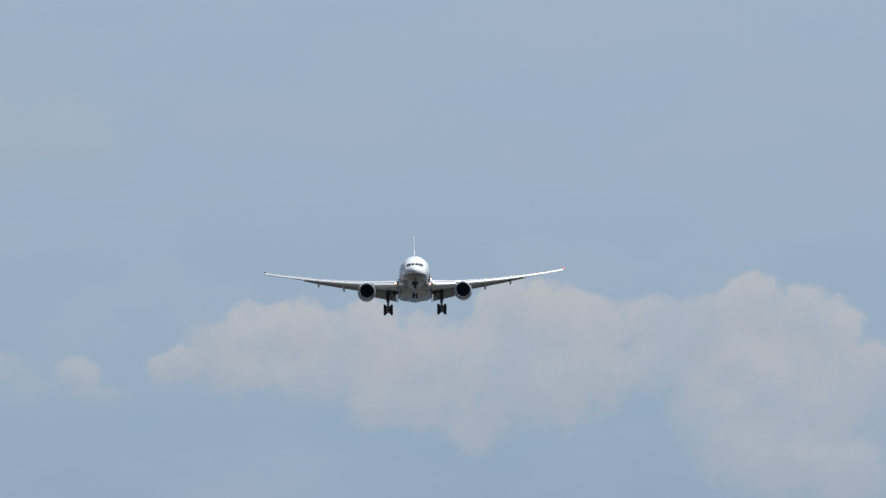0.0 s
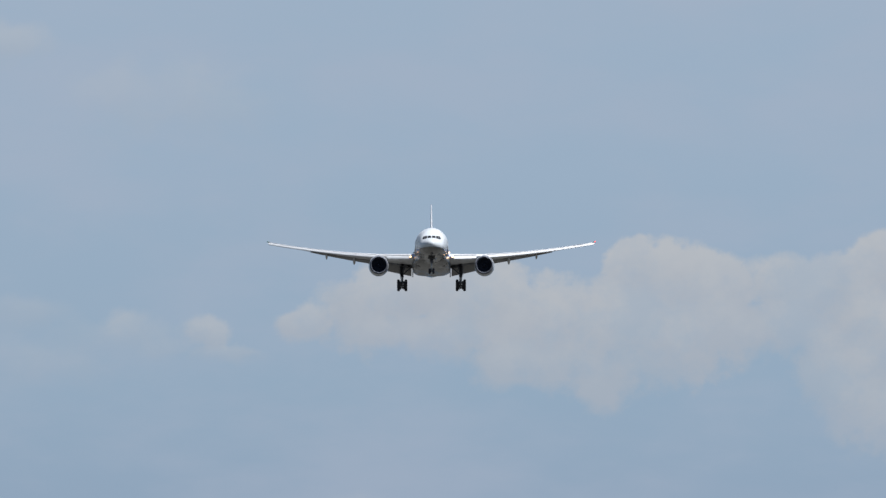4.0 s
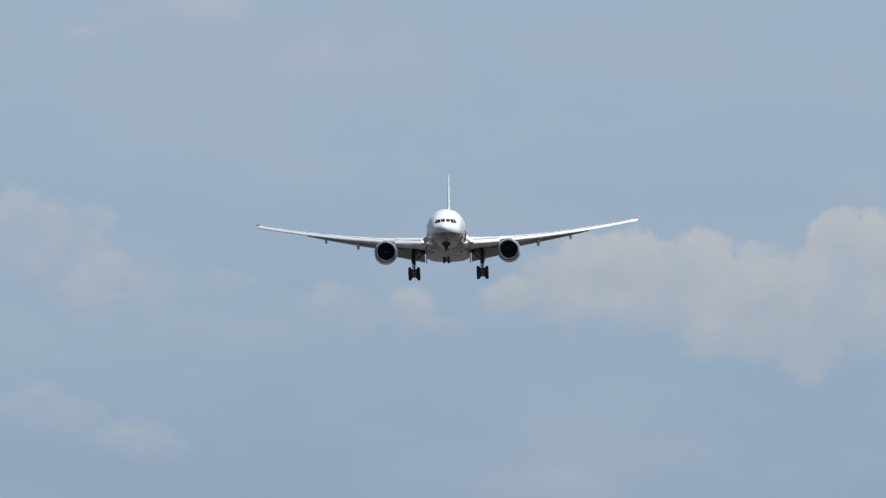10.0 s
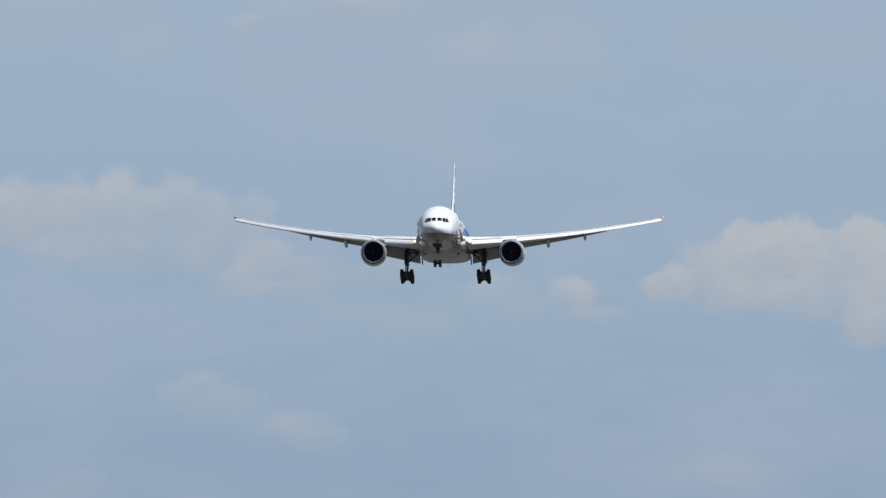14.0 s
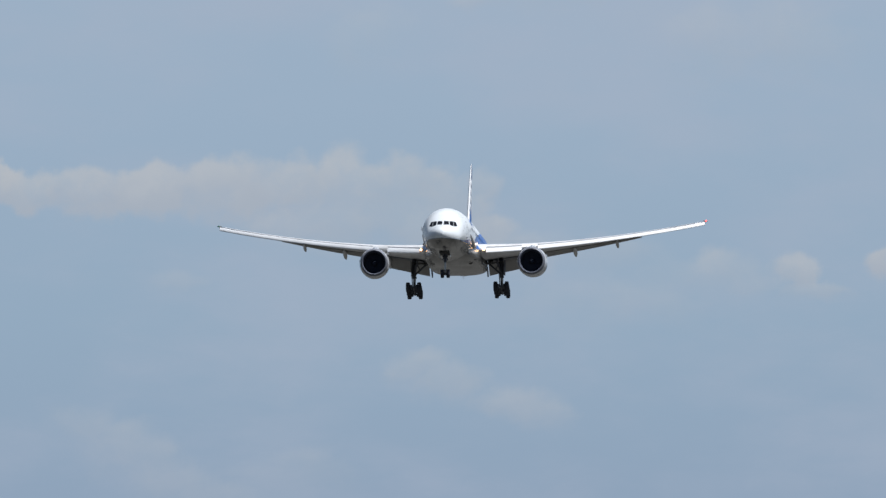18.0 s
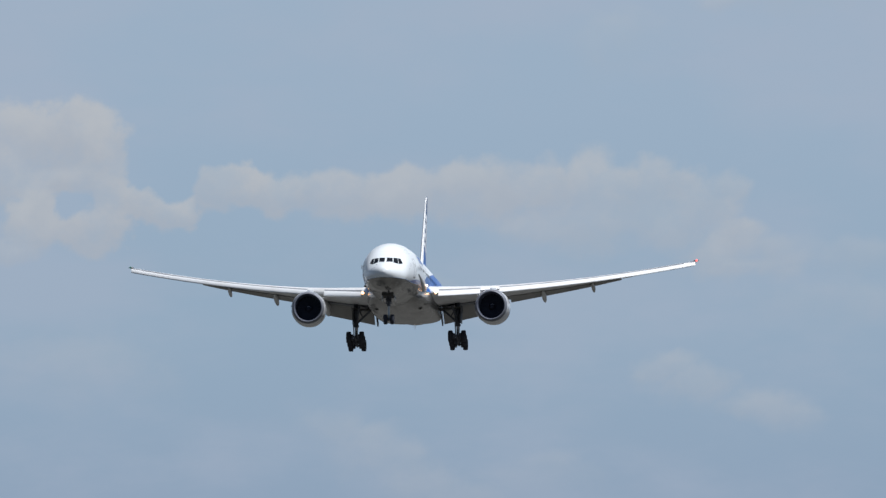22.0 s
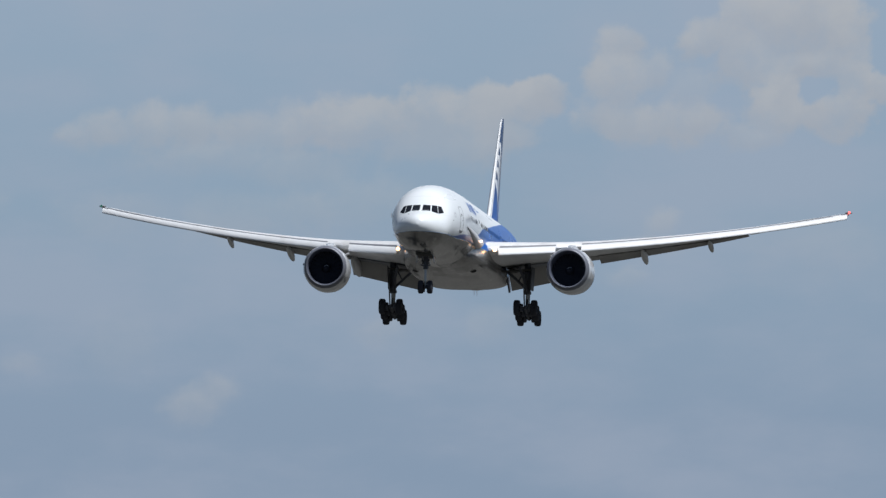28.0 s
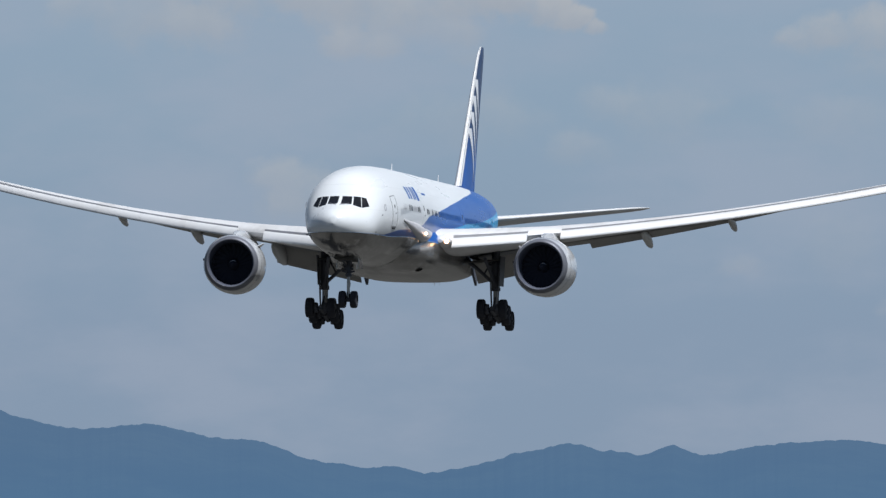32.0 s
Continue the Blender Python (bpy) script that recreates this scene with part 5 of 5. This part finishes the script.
def backdrop():
    az = np.concatenate([np.arange(-48.0, -17.0, 1.0), np.arange(-17.0, 0.0, 0.026), np.arange(0.0, 34.5, 1.0)])
    el = np.concatenate([[-0.6, 0.0], np.arange(0.3, 4.0, 0.026), [4.3, 5.0, 6.0, 7.0, 8.0, 9.0]])
    n = len(az)
    a, e = np.tile(az, len(el)), np.repeat(el, n)
    verts = np.stack([FAR * np.sin(np.radians(a)), FAR * np.cos(np.radians(a)), EYE[2] + FAR * np.tan(np.radians(e))], axis=1)
    faces = [(i * n + j, i * n + j + 1, (i + 1) * n + j + 1, (i + 1) * n + j) for i in range(len(el) - 1) for j in range(n - 1)]
    cover, dense, crown = cloud_cover(a, e)
    me = bpy.data.meshes.new("backdrop")
    me.from_pydata(verts.tolist(), [], faces)
    layer = me.uv_layers.new(name="bearing")
    index = np.zeros(len(me.loops), dtype=np.int32)
    me.loops.foreach_get("vertex_index", index)
    layer.data.foreach_set("uv", np.stack([a, e], axis=1).astype(np.float32)[index].ravel())
    me.attributes.new("cover", "FLOAT", "POINT").data.foreach_set("value", cover.astype(np.float32))
    me.attributes.new("thickness", "FLOAT", "POINT").data.foreach_set("value", dense.astype(np.float32))
    me.attributes.new("lit", "FLOAT", "POINT").data.foreach_set("value", crown.astype(np.float32))
    me.materials.append(sky_material())
    ob = new("backdrop", me)
    ob.visible_shadow = False
    return tagged(ob, "hazy pale blue sky with thin broken clouds", "sky", kind="structure")


def ridge(a):
    """Height of the hill crest in degrees over the horizon at the bearing a."""
    h = 0.64
    for mid, top, wide in ((-15.20, 0.389, 0.75), (-14.10, 0.143, 0.32), (-13.70, 0.089, 0.20), (-13.42, 0.034, 0.12), (-13.22, 0.035, 0.10), (-13.00, 0.018, 0.10), (-12.75, 0.088, 0.17), (-12.55, 0.096, 0.12), (-12.38, 0.075, 0.10), (-12.20, 0.090, 0.10), (-12.05, 0.002, 0.10), (-11.90, 0.094, 0.25), (-11.50, 0.128, 0.30), (-11.00, 0.037, 0.25), (-10.45, 0.102, 0.30), (-17.3, 0.26, 0.9)):
        h += top * math.exp(-(((a - mid) / wide) ** 2))
    h += 0.006 * noise.noise(Vector((a * 30.0, 3.0, 0.0))) + 0.0018 * noise.noise(Vector((a * 85.0, 8.0, 0.0))) + 0.0008 * noise.noise(Vector((a * 190.0, 5.0, 0.0)))
    h += 0.010 * (noise.fractal(Vector((a * 4.0, 1.7, 0.0)), 0.9, 2.0, 4))
    if a > -9.8:
        h -= 0.05 * (1.0 - math.exp(-(a + 9.8))) * (1.0 + math.sin(a * 0.9))
    return h


def hills():
    n = Nodes("wooded_hills_haze_glow")
    p = n.coords()
    woods = n.noise(p, 0.020, 6.0, 0.6)
    fine = n.noise(p, 0.12, 4.0, 0.6)
    green = n.mix(n.smooth(woods, 0.35, 0.65), (0.035, 0.055, 0.05), (0.06, 0.085, 0.07))
    skin_node = n.node("ShaderNodeBsdfDiffuse")
    n.link(n.mix(n.math("MULTIPLY", n.smooth(fine, 0.4, 0.7), 0.5), green, (0.03, 0.045, 0.045)), skin_node.inputs[0])
    air = n.node("ShaderNodeEmission")     # far backdrop: aerial haze painted as blue emission over the woods
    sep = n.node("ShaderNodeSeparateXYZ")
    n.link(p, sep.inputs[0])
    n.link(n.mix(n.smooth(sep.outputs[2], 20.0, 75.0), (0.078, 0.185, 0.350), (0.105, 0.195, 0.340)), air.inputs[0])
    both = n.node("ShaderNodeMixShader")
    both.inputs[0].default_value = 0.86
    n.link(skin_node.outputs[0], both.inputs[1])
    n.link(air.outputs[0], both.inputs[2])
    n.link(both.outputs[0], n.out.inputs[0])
    verts, faces = [], []
    az = np.concatenate([np.arange(-30.0, -16.0, 0.1), np.arange(-16.0, -9.0, 0.004), np.arange(-9.0, 20.01, 0.1)])
    rows = 9
    for a in az:
        top = 4570.0 * math.tan(radians(ridge(a))) + EYE[2] + 1.0
        for k in range(rows):
            t = k / (rows - 1)
            d = 4150.0 + 560.0 * t
            rise = math.sin(math.pi * min(1.0, t / 0.75) / 2) ** 1.2 if t <= 0.75 else 1.0 - 0.5 * (t - 0.75) / 0.25
            spur = 1.0 + 0.14 * noise.noise(Vector((a * 2.2, t * 3.0, 4.0))) * math.sin(math.pi * min(1.0, t / 0.75))
            verts.append((d * math.sin(radians(a)), d * math.cos(radians(a)), -1.0 + top * rise * spur))
    for i in range(len(az) - 1):
        for k in range(rows - 1):
            faces.append((i * rows + k, (i + 1) * rows + k, (i + 1) * rows + k + 1, i * rows + k + 1))
    me = mesh_of("hills", verts, faces, 80)
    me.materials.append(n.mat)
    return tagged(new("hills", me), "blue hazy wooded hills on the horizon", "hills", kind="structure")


def ground():
    n = Nodes("airfield_grass")
    p = n.coords()
    patches = n.noise(p, 0.012, 5.0)
    blades = n.noise(p, 1.5, 4.0)
    c = n.mix(n.smooth(patches, 0.35, 0.65), (0.060, 0.060, 0.056), (0.093, 0.091, 0.085))
    c = n.mix(n.math("MULTIPLY", n.smooth(blades, 0.4, 0.7), 0.4), c, (0.100, 0.098, 0.092))
    n.surface(c, 0.95, bump=blades, depth=0.05, spec=0.0)
    verts = [(0, 0, 0)] + [(r * math.cos(2 * math.pi * j / 96), r * math.sin(2 * math.pi * j / 96), 0) for r in (60, 400, 1500, 4900) for j in range(96)]
    faces = [(0, 1 + j, 1 + (j + 1) % 96) for j in range(96)]
    for i in range(3):
        for j in range(96):
            k = (j + 1) % 96
            faces.append((1 + i * 96 + j, 1 + (i + 1) * 96 + j, 1 + (i + 1) * 96 + k, 1 + i * 96 + k))
    me = mesh_of("ground", verts, faces)
    me.materials.append(n.mat)
    return tagged(new("ground", me), "flat airfield grass, dry and green", "ground", kind="structure")


backdrop()
ground()
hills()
AIRLINER = airliner()
wings(AIRLINER)
tails(AIRLINER)
engines(AIRLINER)
gear(AIRLINER)


# ---------------------------------------------------------------- what moves
# seconds, place, attitude of the airliner
FLIGHT = [
    (0.0, -223.91, 3140.28, 142.58, 3.571, 0.881, 184.205),
    (0.5, -224.29, 3106.20, 140.80, 3.665, 0.461, 184.317),
    (1.0, -224.77, 3072.11, 138.90, 3.812, -0.134, 184.471),
    (1.5, -225.10, 3038.04, 136.79, 3.791, -0.581, 184.641),
    (2.0, -225.11, 3003.99, 134.62, 3.705, -0.650, 184.727),
    (2.5, -225.17, 2969.93, 132.56, 3.604, -0.207, 184.703),
    (3.0, -225.39, 2935.84, 130.68, 3.503, 0.093, 184.650),
    (3.5, -225.60, 2901.75, 129.15, 3.451, -0.023, 184.590),
    (4.0, -225.50, 2867.67, 127.76, 3.216, 0.044, 184.529),
    (4.5, -225.41, 2833.58, 126.37, 2.981, 0.112, 184.469),
    (5.0, -225.31, 2799.50, 124.97, 2.746, 0.180, 184.408),
    (5.5, -225.23, 2765.41, 123.55, 2.511, 0.247, 184.349),
    (6.0, -225.02, 2731.34, 121.78, 2.361, 0.472, 184.385),
    (6.5, -224.96, 2697.26, 120.02, 2.125, 0.633, 184.451),
    (7.0, -224.88, 2663.16, 118.41, 1.873, 0.575, 184.491),
    (7.5, -224.71, 2629.06, 117.24, 1.565, 0.462, 184.446),
    (8.0, -224.57, 2594.94, 116.11, 1.219, 0.238, 184.362),
    (8.5, -224.51, 2560.84, 114.63, 1.214, 0.088, 184.376),
    (9.0, -224.39, 2526.76, 112.65, 1.365, 0.155, 184.431),
    (9.5, -224.02, 2492.71, 110.42, 1.679, 0.567, 184.488),
    (10.0, -223.65, 2458.65, 108.27, 2.067, 1.103, 184.527),
    (10.5, -223.51, 2424.56, 106.24, 2.094, 1.110, 184.478),
    (11.0, -223.41, 2390.45, 104.58, 2.053, 0.557, 184.338),
    (11.5, -223.19, 2356.33, 103.20, 1.873, -0.180, 184.116),
    (12.0, -222.90, 2322.22, 101.75, 1.570, -0.701, 183.848),
    (12.5, -222.63, 2288.10, 100.24, 1.434, -0.625, 183.602),
    (13.0, -222.45, 2253.97, 98.75, 1.389, -0.427, 183.399),
    (13.5, -222.34, 2219.84, 97.03, 1.398, -0.430, 183.291),
    (14.0, -222.27, 2185.70, 95.20, 1.501, -0.092, 183.254),
    (14.5, -222.21, 2151.56, 93.37, 1.604, 0.245, 183.221),
    (15.0, -222.15, 2117.42, 91.54, 1.708, 0.583, 183.193),
    (15.5, -222.09, 2083.27, 89.72, 1.812, 0.920, 183.170),
    (16.0, -221.88, 2049.13, 87.81, 1.815, 1.281, 183.205),
    (16.5, -221.72, 2014.98, 85.78, 1.906, 1.434, 183.204),
    (17.0, -221.56, 1980.82, 83.87, 1.995, 1.129, 183.156),
    (17.5, -221.40, 1946.67, 81.85, 2.076, 0.829, 183.074),
    (18.0, -221.30, 1912.49, 79.92, 2.141, 0.517, 183.001),
    (18.5, -221.45, 1878.26, 78.26, 2.080, 0.022, 182.993),
    (19.0, -221.93, 1843.98, 76.87, 2.002, -0.208, 183.024),
    (19.5, -222.07, 1809.73, 75.17, 1.948, 0.083, 183.043),
    (20.0, -221.98, 1775.52, 73.26, 1.943, 0.438, 183.096),
    (20.5, -221.96, 1741.29, 71.16, 2.074, 0.633, 183.173),
    (21.0, -221.93, 1707.06, 68.95, 2.290, 0.736, 183.256),
    (21.5, -222.06, 1672.79, 66.83, 2.544, 0.653, 183.305),
    (22.0, -222.11, 1638.52, 64.72, 2.822, 0.563, 183.318),
    (22.5, -222.05, 1604.25, 62.61, 3.076, 0.669, 183.300),
    (23.0, -221.88, 1569.97, 60.69, 3.230, 0.690, 183.298),
    (23.5, -221.89, 1535.65, 58.94, 3.162, 0.475, 183.330),
    (24.0, -221.99, 1501.29, 57.26, 2.929, 0.409, 183.385),
    (24.5, -222.17, 1466.91, 55.53, 2.776, 0.663, 183.495),
    (25.0, -222.37, 1432.51, 53.84, 2.684, 0.681, 183.592),
    (25.5, -222.59, 1398.08, 52.25, 2.623, 0.055, 183.636),
    (26.0, -222.79, 1363.62, 50.79, 2.469, -0.606, 183.634),
    (26.5, -222.91, 1329.15, 49.32, 2.276, -0.789, 183.693),
    (27.0, -222.83, 1294.71, 47.51, 2.379, -0.769, 183.759),
    (27.5, -222.74, 1260.23, 45.70, 2.484, -0.749, 183.837),
    (28.0, -222.65, 1225.74, 43.89, 2.589, -0.729, 183.930),
    (28.5, -222.55, 1191.21, 42.07, 2.697, -0.708, 184.038),
    (29.0, -222.43, 1156.66, 39.90, 2.677, -0.644, 184.287),
    (29.5, -222.40, 1122.04, 38.28, 2.096, -0.572, 184.444),
    (30.0, -222.39, 1087.36, 36.84, 1.306, -0.462, 184.514),
    (30.5, -222.32, 1052.66, 35.29, 0.828, -0.418, 184.506),
    (31.0, -222.16, 1017.93, 33.58, 0.528, -0.680, 184.440),
    (31.5, -222.00, 983.18, 31.78, 0.400, -0.883, 184.400),
    (32.0, -222.00, 948.34, 29.89, 0.401, -0.715, 184.420),
]


def motions():
    walk(AIRLINER, [(t, pose(*row)) for t, *row in FLIGHT])


motions()
